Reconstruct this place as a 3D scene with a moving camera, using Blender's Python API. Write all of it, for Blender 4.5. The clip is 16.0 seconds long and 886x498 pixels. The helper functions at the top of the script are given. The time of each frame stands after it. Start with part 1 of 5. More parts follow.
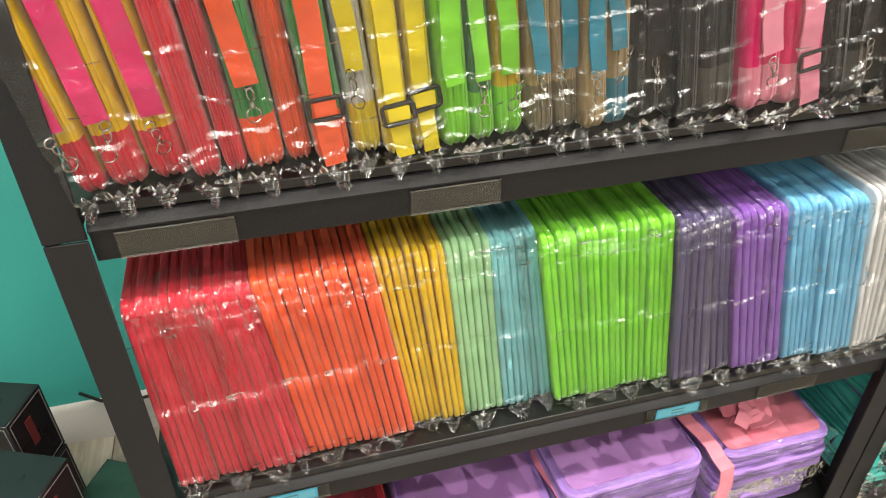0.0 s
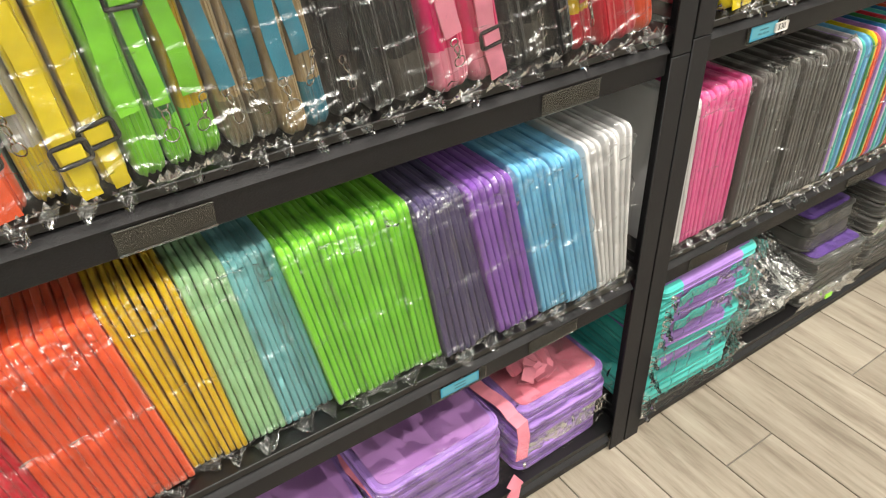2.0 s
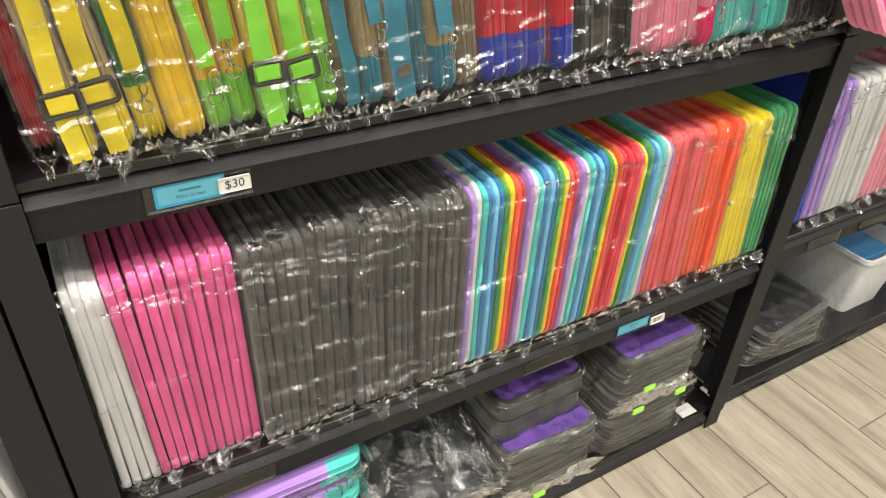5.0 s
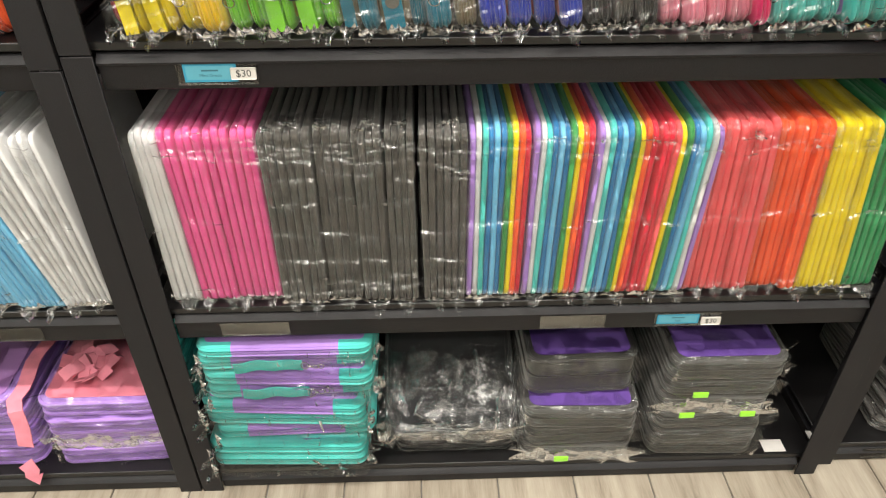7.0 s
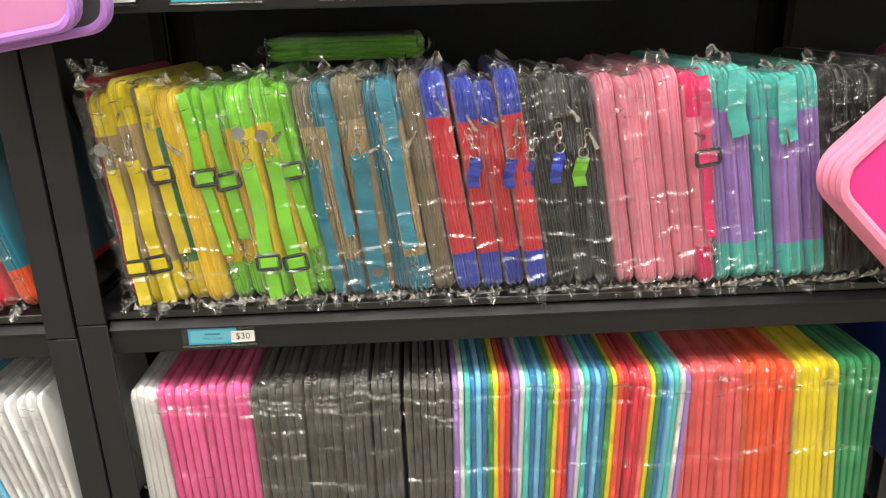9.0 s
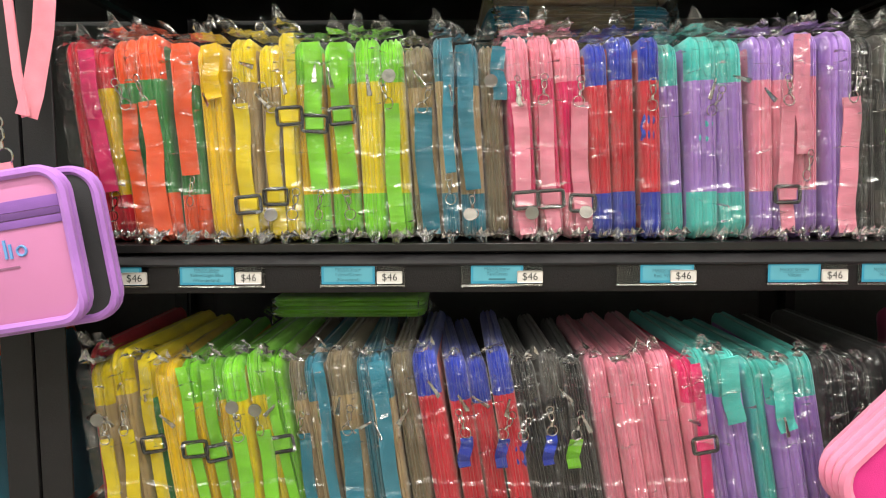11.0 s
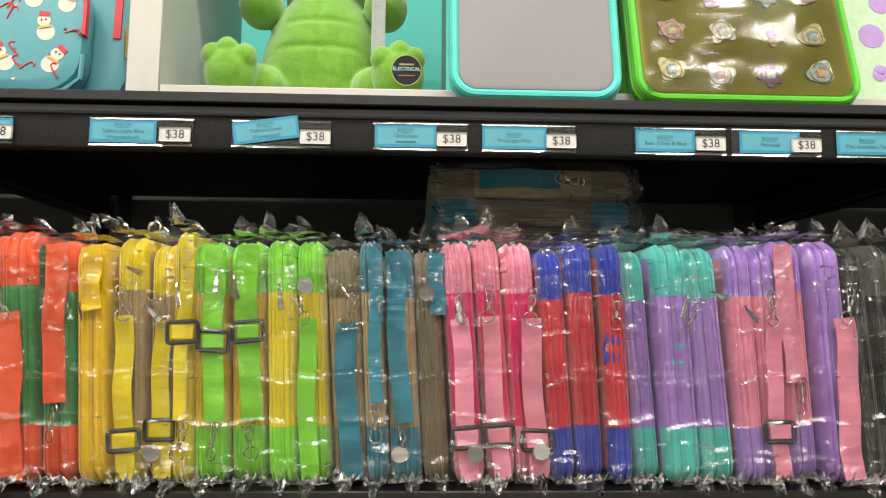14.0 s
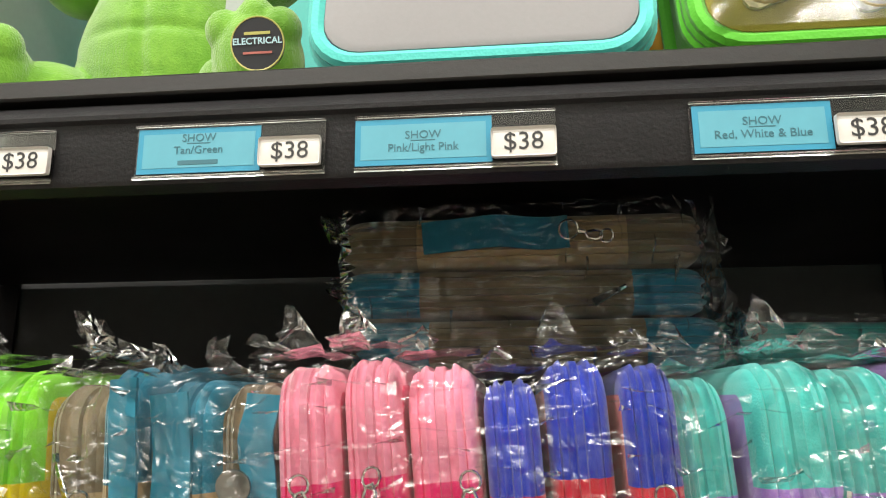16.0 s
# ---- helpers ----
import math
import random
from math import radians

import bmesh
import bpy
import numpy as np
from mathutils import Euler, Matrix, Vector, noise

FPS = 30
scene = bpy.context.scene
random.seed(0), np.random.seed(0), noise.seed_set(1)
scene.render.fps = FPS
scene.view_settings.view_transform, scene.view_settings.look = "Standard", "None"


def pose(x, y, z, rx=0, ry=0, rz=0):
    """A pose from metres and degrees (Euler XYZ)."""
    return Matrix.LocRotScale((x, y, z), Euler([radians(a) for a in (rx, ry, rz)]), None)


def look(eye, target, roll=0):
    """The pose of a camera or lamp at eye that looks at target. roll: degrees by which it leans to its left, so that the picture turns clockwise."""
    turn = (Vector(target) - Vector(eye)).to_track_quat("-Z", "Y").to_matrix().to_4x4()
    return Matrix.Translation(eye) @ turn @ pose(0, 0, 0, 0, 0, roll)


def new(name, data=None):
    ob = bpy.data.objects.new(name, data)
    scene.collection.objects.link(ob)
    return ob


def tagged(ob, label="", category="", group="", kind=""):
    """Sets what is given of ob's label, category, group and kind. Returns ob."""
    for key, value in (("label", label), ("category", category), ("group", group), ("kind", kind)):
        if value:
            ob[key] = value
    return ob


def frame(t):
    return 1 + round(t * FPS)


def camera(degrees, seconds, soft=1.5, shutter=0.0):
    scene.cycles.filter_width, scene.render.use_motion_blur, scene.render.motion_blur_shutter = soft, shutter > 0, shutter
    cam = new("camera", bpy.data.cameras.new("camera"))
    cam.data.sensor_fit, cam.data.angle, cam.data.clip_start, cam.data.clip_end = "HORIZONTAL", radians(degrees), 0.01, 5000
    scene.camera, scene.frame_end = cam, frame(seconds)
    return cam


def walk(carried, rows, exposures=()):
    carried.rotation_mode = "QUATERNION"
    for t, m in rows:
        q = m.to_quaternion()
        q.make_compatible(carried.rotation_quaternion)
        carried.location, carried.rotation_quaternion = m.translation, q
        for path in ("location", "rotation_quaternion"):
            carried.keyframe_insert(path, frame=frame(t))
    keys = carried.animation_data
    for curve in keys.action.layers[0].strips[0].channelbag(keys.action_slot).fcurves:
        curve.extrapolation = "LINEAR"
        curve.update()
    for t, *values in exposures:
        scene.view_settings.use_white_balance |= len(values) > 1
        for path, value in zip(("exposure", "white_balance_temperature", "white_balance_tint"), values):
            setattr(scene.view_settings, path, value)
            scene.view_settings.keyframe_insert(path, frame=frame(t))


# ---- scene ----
cam = camera(63.8, 16.0, soft=1.1)
PATH = [
    (0, (-0.948, -0.649, 1.276), (-0.518, 0.941, 0.141), -0.3),
    (0.5, (-0.944, -0.649, 1.249), (-0.524, 0.859, 0.005), -0.5),
    (1, (-0.931, -0.65, 1.241), (-0.484, 0.801, -0.061), -1.0),
    (1.5, (-0.901, -0.653, 1.258), (-0.26, 0.779, 0.019), -1.2),
    (2, (-0.852, -0.679, 1.277), (0.032, 0.701, 0.131), -2.1),
    (2.5, (-0.793, -0.689, 1.277), (0.296, 0.592, 0.195), -2.4),
    (3, (-0.708, -0.67, 1.273), (0.498, 0.536, 0.229), -2.3),
    (3.5, (-0.551, -0.621, 1.283), (0.693, 0.56, 0.254), -1.6),
    (4, (-0.36, -0.598, 1.284), (0.844, 0.607, 0.236), 0.3),
    (4.2, (-0.247, -0.606, 1.271), (0.931, 0.62, 0.218), 1.0),
    (6.3, (0.438, -0.807, 1.235), (0.575, 0.748, -0.016), 1.3),
    (6.5, (0.465, -0.85, 1.24), (0.546, 0.72, 0.003), 0.7),
    (7, (0.504, -0.89, 1.246), (0.551, 0.722, 0.063), -0.2),
    (7.5, (0.517, -0.903, 1.244), (0.577, 0.751, 0.122), -0.7),
    (8, (0.523, -0.924, 1.271), (0.599, 0.819, 0.292), -0.9),
    (8.5, (0.528, -0.93, 1.308), (0.6, 0.898, 0.5), -1.1),
    (8.7, (0.526, -0.937, 1.311), (0.599, 0.922, 0.577), -1.4),
    (10.8, (0.578, -0.918, 1.45), (0.561, 1.066, 1.203), -0.4),
    (11, (0.58, -0.916, 1.462), (0.574, 1.076, 1.285), -0.3),
    (11.5, (0.585, -0.911, 1.498), (0.592, 1.088, 1.458), 0.0),
    (12, (0.578, -0.905, 1.517), (0.596, 1.094, 1.585), 0.4),
    (12.5, (0.576, -0.906, 1.529), (0.597, 1.088, 1.676), 0.3),
    (13, (0.58, -0.904, 1.537), (0.604, 1.088, 1.719), -0.0),
    (13.5, (0.588, -0.875, 1.536), (0.63, 1.114, 1.74), 0.0),
    (14, (0.627, -0.763, 1.557), (0.704, 1.223, 1.78), 0.4),
    (14.5, (0.667, -0.612, 1.575), (0.756, 1.369, 1.833), 0.5),
    (15, (0.732, -0.482, 1.601), (0.752, 1.489, 1.944), 0.3),
    (15.5, (0.788, -0.378, 1.621), (0.687, 1.58, 2.018), 0.3),
    (16, (0.777, -0.343, 1.635), (0.596, 1.604, 2.059), -0.4),
]
EXPOSURES = [(0, -0.22), (2.5, -0.33), (4, -0.28), (7, -0.30), (8.7, -0.20), (11, -0.38), (13, -0.62), (15, -0.62), (16, -0.42)]
walk(cam, [(t, look(eye, target, roll)) for t, eye, target, roll in PATH], EXPOSURES)

# ---- world and light ----
world = bpy.data.worlds.new("shop_world")
scene.world = world
world.use_nodes = True
world.node_tree.nodes["Background"].inputs[0].default_value = (0.9, 0.95, 1.0, 1)
world.node_tree.nodes["Background"].inputs[1].default_value = 0.05


def area(name, x, y, z, sx, sy, watts, color=(1.0, 0.935, 0.845)):
    """A ceiling panel's light, shining down."""
    d = bpy.data.lights.new(name, "AREA")
    d.shape, d.size, d.size_y, d.energy, d.color = "RECTANGLE", sx, sy, watts, color
    ob = new(name, d)
    ob.matrix_world = pose(x, y, z)
    return ob


LAMPS = [(x, y) for y in (-1.45, -2.55, -4.0) for x in (-2.3, -0.7, 0.9, 2.5)]
for lx, ly in LAMPS:
    area("panel_lamp", lx, ly, 4.605, 0.9, 0.16, 90 if ly > -2 else 45)


# ---- materials ----
def nodes_of(name, rough=0.5, metal=0.0, spec=0.5):
    m = bpy.data.materials.new(name)
    m.use_nodes = True
    nt = m.node_tree
    b = nt.nodes["Principled BSDF"]
    b.inputs["Roughness"].default_value = rough
    b.inputs["Metallic"].default_value = metal
    b.inputs["Specular IOR Level"].default_value = spec
    return m, nt, b


def coords(nt, scale=(1, 1, 1), kind="Object"):
    tc = nt.nodes.new("ShaderNodeTexCoord")
    mp = nt.nodes.new("ShaderNodeMapping")
    mp.inputs["Scale"].default_value = scale
    nt.links.new(tc.outputs[kind], mp.inputs[0])
    return mp.outputs[0]


def noise_of(nt, vec, scale, detail=3.0, rough=0.5):
    n = nt.nodes.new("ShaderNodeTexNoise")
    n.inputs["Scale"].default_value = scale
    n.inputs["Detail"].default_value = detail
    n.inputs["Roughness"].default_value = rough
    nt.links.new(vec, n.inputs["Vector"])
    return n.outputs["Fac"]


def ramp(nt, fac, *stops):
    r = nt.nodes.new("ShaderNodeValToRGB")
    e = r.color_ramp.elements
    while len(e) < len(stops):
        e.new(0.5)
    for el, (p, c) in zip(e, stops):
        el.position, el.color = p, (*c, 1)
    nt.links.new(fac, r.inputs[0])
    return r.outputs[0]


def bump(nt, b, height, strength=0.2, dist=0.002):
    n = nt.nodes.new("ShaderNodeBump")
    n.inputs["Strength"].default_value = strength
    n.inputs["Distance"].default_value = dist
    nt.links.new(height, n.inputs["Height"])
    nt.links.new(n.outputs[0], b.inputs["Normal"])


def mixed(nt, fac, a, c, mode="MIX"):
    n = nt.nodes.new("ShaderNodeMix")
    n.data_type, n.blend_type = "RGBA", mode
    if isinstance(fac, float):
        n.inputs[0].default_value = fac
    else:
        nt.links.new(fac, n.inputs[0])
    for i, v in ((6, a), (7, c)):
        if isinstance(v, tuple):
            n.inputs[i].default_value = (*v, 1)
        else:
            nt.links.new(v, n.inputs[i])
    return n.outputs[2]


def shade(c, k):
    return tuple(min(1.0, v * k) for v in c)


CACHE = {}


def fabric(c, weave=900.0, rough=0.85, vary=0.18):
    """Woven cloth: fine weave relief, soft mottling, each piece a little lighter or darker."""
    key = ("fabric", c, weave, rough)
    if key in CACHE:
        return CACHE[key]
    m, nt, b = nodes_of("fabric", rough, 0, 0.3)
    v = coords(nt)
    mott = noise_of(nt, v, 14.0, 4.0)
    info = nt.nodes.new("ShaderNodeObjectInfo")
    base = ramp(nt, mott, (0.3, shade(c, 1 - vary)), (0.7, shade(c, 1 + vary * 0.5)))
    tint = ramp(nt, info.outputs["Random"], (0.0, (0.88, 0.88, 0.88)), (1.0, (1.0, 1.0, 1.0)))
    nt.links.new(mixed(nt, 1.0, base, tint, "MULTIPLY"), b.inputs["Base Color"])
    w = nt.nodes.new("ShaderNodeTexVoronoi")
    w.inputs["Scale"].default_value = weave
    nt.links.new(v, w.inputs["Vector"])
    bump(nt, b, w.outputs["Distance"], 0.35, 0.0006)
    b.inputs["Sheen Weight"].default_value = 0.25
    CACHE[key] = m
    return m


def webbing(c):
    """Strap webbing with cross ribs."""
    key = ("webbing", c)
    if key in CACHE:
        return CACHE[key]
    m, nt, b = nodes_of("webbing", 0.6, 0, 0.4)
    v = coords(nt)
    w = nt.nodes.new("ShaderNodeTexWave")
    w.bands_direction = "Z"
    w.inputs["Scale"].default_value = 620.0
    w.inputs["Distortion"].default_value = 0.6
    nt.links.new(v, w.inputs["Vector"])
    n = noise_of(nt, v, 40.0)
    nt.links.new(ramp(nt, n, (0.25, shade(c, 0.85)), (0.75, shade(c, 1.1))), b.inputs["Base Color"])
    bump(nt, b, w.outputs["Fac"], 0.5, 0.0008)
    CACHE[key] = m
    return m


def plain(name, c, rough=0.5, metal=0.0, grain=60.0, vary=0.12, relief=0.05):
    key = (name, c, rough, metal, grain)
    if key in CACHE:
        return CACHE[key]
    m, nt, b = nodes_of(name, rough, metal)
    v = coords(nt)
    n = noise_of(nt, v, grain, 5.0, 0.6)
    n2 = noise_of(nt, v, 5.0, 3.7)
    a = ramp(nt, n, (0.25, shade(c, 1 - vary)), (0.75, shade(c, 1 + vary)))
    d = ramp(nt, n2, (0.3, (0.9, 0.9, 0.9)), (0.7, (1, 1, 1)))
    nt.links.new(mixed(nt, 1.0, a, d, "MULTIPLY"), b.inputs["Base Color"])
    r = ramp(nt, n2, (0.2, (rough * 0.8,) * 3), (0.8, (min(1, rough * 1.2),) * 3))
    nt.links.new(r, b.inputs["Roughness"])
    if relief:
        bump(nt, b, n, relief, 0.001)
    CACHE[key] = m
    return m


def film_material(gain=0.5, floor_gloss=0.0, rough=0.07, crease=55.0, depth=0.006):
    """Clear crinkled polypropylene film: see-through, with sharp glints along its creases."""
    m = bpy.data.materials.new("clear_film")
    m.use_nodes = True
    nt = m.node_tree
    nt.nodes.clear()
    out = nt.nodes.new("ShaderNodeOutputMaterial")
    tr = nt.nodes.new("ShaderNodeBsdfTransparent")
    tr.inputs["Color"].default_value = (0.99, 0.99, 0.99, 1)
    gl = nt.nodes.new("ShaderNodeBsdfGlossy")
    gl.inputs["Roughness"].default_value = rough
    v = coords(nt, (1.0, 1.0, 0.75))
    wob = nt.nodes.new("ShaderNodeTexNoise")
    wob.inputs["Scale"].default_value = 26.0
    nt.links.new(v, wob.inputs["Vector"])
    add = nt.nodes.new("ShaderNodeVectorMath")
    add.operation = "MULTIPLY_ADD"
    add.inputs[1].default_value = (0.05, 0.05, 0.05)
    nt.links.new(wob.outputs["Color"], add.inputs[0])
    nt.links.new(v, add.inputs[2])
    vo = nt.nodes.new("ShaderNodeTexVoronoi")
    vo.feature = "DISTANCE_TO_EDGE"
    vo.inputs["Scale"].default_value = crease
    nt.links.new(add.outputs[0], vo.inputs["Vector"])
    root = nt.nodes.new("ShaderNodeMath")
    root.operation = "POWER"
    root.inputs[1].default_value = 0.5
    nt.links.new(vo.outputs["Distance"], root.inputs[0])
    slack = ramp(nt, noise_of(nt, v, 24.0, 2.0), (0.36, (0.05, 0.05, 0.05)), (0.62, (1, 1, 1)))
    fold = nt.nodes.new("ShaderNodeMath")
    fold.operation = "MULTIPLY"
    nt.links.new(root.outputs[0], fold.inputs[0])
    nt.links.new(slack, fold.inputs[1])
    bp = nt.nodes.new("ShaderNodeBump")
    bp.inputs["Strength"].default_value = 1.0
    bp.inputs["Distance"].default_value = depth
    nt.links.new(fold.outputs[0], bp.inputs["Height"])
    nt.links.new(bp.outputs[0], gl.inputs["Normal"])
    fr = nt.nodes.new("ShaderNodeFresnel")
    fr.inputs["IOR"].default_value = 1.45
    ma = nt.nodes.new("ShaderNodeMath")
    ma.operation = "MULTIPLY_ADD"
    ma.inputs[1].default_value = gain
    ma.inputs[2].default_value = floor_gloss
    nt.links.new(fr.outputs[0], ma.inputs[0])
    mx = nt.nodes.new("ShaderNodeMixShader")
    nt.links.new(ma.outputs[0], mx.inputs[0])
    nt.links.new(tr.outputs[0], mx.inputs[1])
    nt.links.new(gl.outputs[0], mx.inputs[2])
    nt.links.new(mx.outputs[0], out.inputs[0])
    return m


def floor_material():
    """Wood-look tile: pale grey-brown plank grain along y."""
    m, nt, b = nodes_of("wood_tile", 0.42)
    v = coords(nt, (1, 1, 1))
    info = nt.nodes.new("ShaderNodeObjectInfo")
    geo = nt.nodes.new("ShaderNodeNewGeometry")
    addv = nt.nodes.new("ShaderNodeVectorMath")
    addv.operation = "ADD"
    sc = nt.nodes.new("ShaderNodeVectorMath")
    sc.operation = "SCALE"
    sc.inputs[3].default_value = 37.0
    comb = nt.nodes.new("ShaderNodeCombineXYZ")
    s = nt.nodes.new("ShaderNodeMath")
    s.operation = "ADD"
    nt.links.new(info.outputs["Random"], s.inputs[0])
    nt.links.new(geo.outputs["Random Per Island"], s.inputs[1])
    for i in range(3):
        nt.links.new(s.outputs[0], comb.inputs[i])
    nt.links.new(comb.outputs[0], sc.inputs[0])
    nt.links.new(v, addv.inputs[0])
    nt.links.new(sc.outputs[0], addv.inputs[1])
    st = nt.nodes.new("ShaderNodeMapping")
    st.inputs["Scale"].default_value = (1.0, 0.09, 1.0)
    nt.links.new(addv.outputs[0], st.inputs[0])
    g1 = noise_of(nt, st.outputs[0], 34.0, 8.0, 0.72)
    g2 = noise_of(nt, st.outputs[0], 9.0, 3.7)
    c1 = ramp(nt, g1, (0.28, (0.20, 0.165, 0.13)), (0.48, (0.38, 0.335, 0.275)), (0.72, (0.52, 0.47, 0.40)))
    c2 = ramp(nt, g2, (0.3, (0.72, 0.70, 0.68)), (0.7, (1, 1, 1)))
    c3 = ramp(nt, s.outputs[0], (0.0, (0.84, 0.83, 0.82)), (1.0, (1.0, 0.99, 0.97)))
    nt.links.new(mixed(nt, 1.0, mixed(nt, 1.0, c1, c2, "MULTIPLY"), c3, "MULTIPLY"), b.inputs["Base Color"])
    bump(nt, b, g1, 0.12, 0.001)
    return m


STEEL = plain("black_powder_coat", (0.0105, 0.0100, 0.0120), 0.55, 0.0, 420.0, 0.3, 0.5)
STEEL.node_tree.nodes["Principled BSDF"].inputs["Specular IOR Level"].default_value = 0.32
BOARD = plain("black_board", (0.008, 0.0075, 0.008), 0.4, 0.0, 300.0, 0.25, 0.12)
LINER = plain("dark_backing", (0.036, 0.038, 0.040), 0.7)
TEAL_WALL = plain("teal_paint", (0.05, 0.40, 0.36), 0.6, 0.0, 200.0, 0.05, 0.08)
WHITE = plain("white_paint", (0.54, 0.52, 0.49), 0.5, 0.0, 120.0, 0.04, 0.04)
CEIL = plain("ceiling_white", (0.75, 0.75, 0.74), 0.8)
GROUT = plain("grout", (0.2, 0.185, 0.165), 0.9, 0.0, 300.0, 0.15, 0.2)
TILE = floor_material()
FILM = film_material(0.6, 0.035, 0.17, 85.0, 0.0055)
FOLD = film_material(0.8, 0.08, 0.22, 120.0, 0.0035)
PEWTER = plain("pewter", (0.34, 0.33, 0.31), 0.42, 1.0, 90.0, 0.15, 0.0)
CHROME = plain("nickel", (0.55, 0.53, 0.5), 0.22, 1.0, 80.0, 0.1, 0.0)
BUCKLE = plain("black_plastic", (0.02, 0.02, 0.022), 0.35)


# ---- mesh helpers ----
def mesh_from(bm, name="mesh", smooth=40):
    me = bpy.data.meshes.new(name)
    bmesh.ops.recalc_face_normals(bm, faces=bm.faces[:])
    bm.to_mesh(me)
    bm.free()
    if smooth:
        me.polygons.foreach_set("use_smooth", [True] * len(me.polygons))
        me.set_sharp_from_angle(angle=radians(smooth))
    return me


def bx(x0, x1, y0, y1, z0, z1, bevel=0.0, seg=2):
    bm = bmesh.new()
    bmesh.ops.create_cube(bm, size=1)
    for v in bm.verts:
        v.co = ((x0 + x1) / 2 + v.co.x * (x1 - x0), (y0 + y1) / 2 + v.co.y * (y1 - y0), (z0 + z1) / 2 + v.co.z * (z1 - z0))
    if bevel:
        bmesh.ops.bevel(bm, geom=bm.edges[:], offset=bevel, segments=seg, affect="EDGES", profile=0.6)
    return bm


def join_bm(*bms):
    out = bmesh.new()
    for b in bms:
        me = bpy.data.meshes.new("tmp")
        b.to_mesh(me)
        out.from_mesh(me)
        b.free()
        bpy.data.meshes.remove(me)
    return out


def part(name, data, material, parent=None, label="", at=None):
    """One mesh object under a thing or part; data is a bmesh or a shared mesh."""
    me = data if isinstance(data, bpy.types.Mesh) else mesh_from(data, name)
    if not me.materials:
        me.materials.append(None)
    ob = new(name, me)
    ob.material_slots[0].link = "OBJECT"
    ob.material_slots[0].material = material
    if parent:
        ob.parent = parent
    if at is not None:
        ob.matrix_basis = at
    if label:
        ob["label"] = label
    return ob


def thing(name, label, category, at=None, group="", kind=""):
    ob = new(name)
    ob.empty_display_size = 0.05
    if at is not None:
        ob.matrix_basis = at
    return tagged(ob, label, category, group, kind)


def solid(name, data, material, label, category="", at=None, group="", kind=""):
    return tagged(part(name, data, material, None, "", at), label, category, group, kind)


def round_path(y0, y1, z0, z1, r, n=5, extra_z=()):
    """A rounded rectangle in the yz plane, counter-clockwise from the lower front."""
    pts = []
    for cy, cz, a0 in ((y1 - r, z0 + r, -90), (y1 - r, z1 - r, 0), (y0 + r, z1 - r, 90), (y0 + r, z0 + r, 180)):
        for i in range(n + 1):
            a = radians(a0 + 90 * i / n)
            pts.append((cy + r * math.cos(a), cz + r * math.sin(a)))
        if a0 == 90:
            for z in sorted(extra_z, reverse=True):
                pts.append((y0, z))
    return pts


def sweep(path, profile, cap=True):
    """Sweeps profile [(x, inset)] round a closed yz path; inset is taken towards the middle."""
    cy = sum(p[0] for p in path) / len(path)
    cz = sum(p[1] for p in path) / len(path)
    n = len(path)
    norms = []
    for i in range(n):
        a, b = path[i - 1], path[(i + 1) % n]
        d = Vector((b[0] - a[0], b[1] - a[1]))
        q = Vector((d.y, -d.x)).normalized()
        if q.dot(Vector((path[i][0] - cy, path[i][1] - cz))) < 0:
            q = -q
        norms.append(q)
    bm = bmesh.new()
    rings = []
    for x, ins in profile:
        rings.append([bm.verts.new((x, p[0] - q.x * ins, p[1] - q.y * ins)) for p, q in zip(path, norms)])
    for r0, r1 in zip(rings, rings[1:]):
        for i in range(n):
            bm.faces.new((r0[i], r0[(i + 1) % n], r1[(i + 1) % n], r1[i]))
    if cap:
        bm.faces.new(rings[0])
        bm.faces.new(rings[-1])
    return bm


def tube(points, radius, closed=False, sides=6):
    """A round wire along points."""
    bm = bmesh.new()
    pts = [Vector(p) for p in points]
    n = len(pts)
    rings = []
    for i, p in enumerate(pts):
        if closed:
            d = pts[(i + 1) % n] - pts[i - 1]
        else:
            d = pts[min(i + 1, n - 1)] - pts[max(i - 1, 0)]
        d.normalize()
        u = d.cross(Vector((0.31, 0.77, 0.55)))
        u.normalize()
        w = d.cross(u)
        rings.append([bm.verts.new(p + (u * math.cos(k * math.tau / sides) + w * math.sin(k * math.tau / sides)) * radius) for k in range(sides)])
    m = n if closed else n - 1
    for i in range(m):
        a, b = rings[i], rings[(i + 1) % n]
        for k in range(sides):
            bm.faces.new((a[k], a[(k + 1) % sides], b[(k + 1) % sides], b[k]))
    if not closed:
        bm.faces.new(rings[0])
        bm.faces.new(rings[-1])
    return bm


def ribbon(centre, width, thick, side=(1, 0, 0)):
    """A flat strap along centre points, its width along side."""
    bm = bmesh.new()
    s = Vector(side)
    pts = [Vector(p) for p in centre]
    rings = []
    for i, p in enumerate(pts):
        d = (pts[min(i + 1, len(pts) - 1)] - pts[max(i - 1, 0)]).normalized()
        t = s - d * s.dot(d)
        t.normalize()
        q = d.cross(t)
        rings.append([bm.verts.new(p + t * a * width / 2 + q * b * thick / 2) for a, b in ((-1, -1), (1, -1), (1, 1), (-1, 1))])
    for a, b in zip(rings, rings[1:]):
        for k in range(4):
            bm.faces.new((a[k], a[(k + 1) % 4], b[(k + 1) % 4], b[k]))
    bm.faces.new(rings[0])
    bm.faces.new(rings[-1])
    return bm


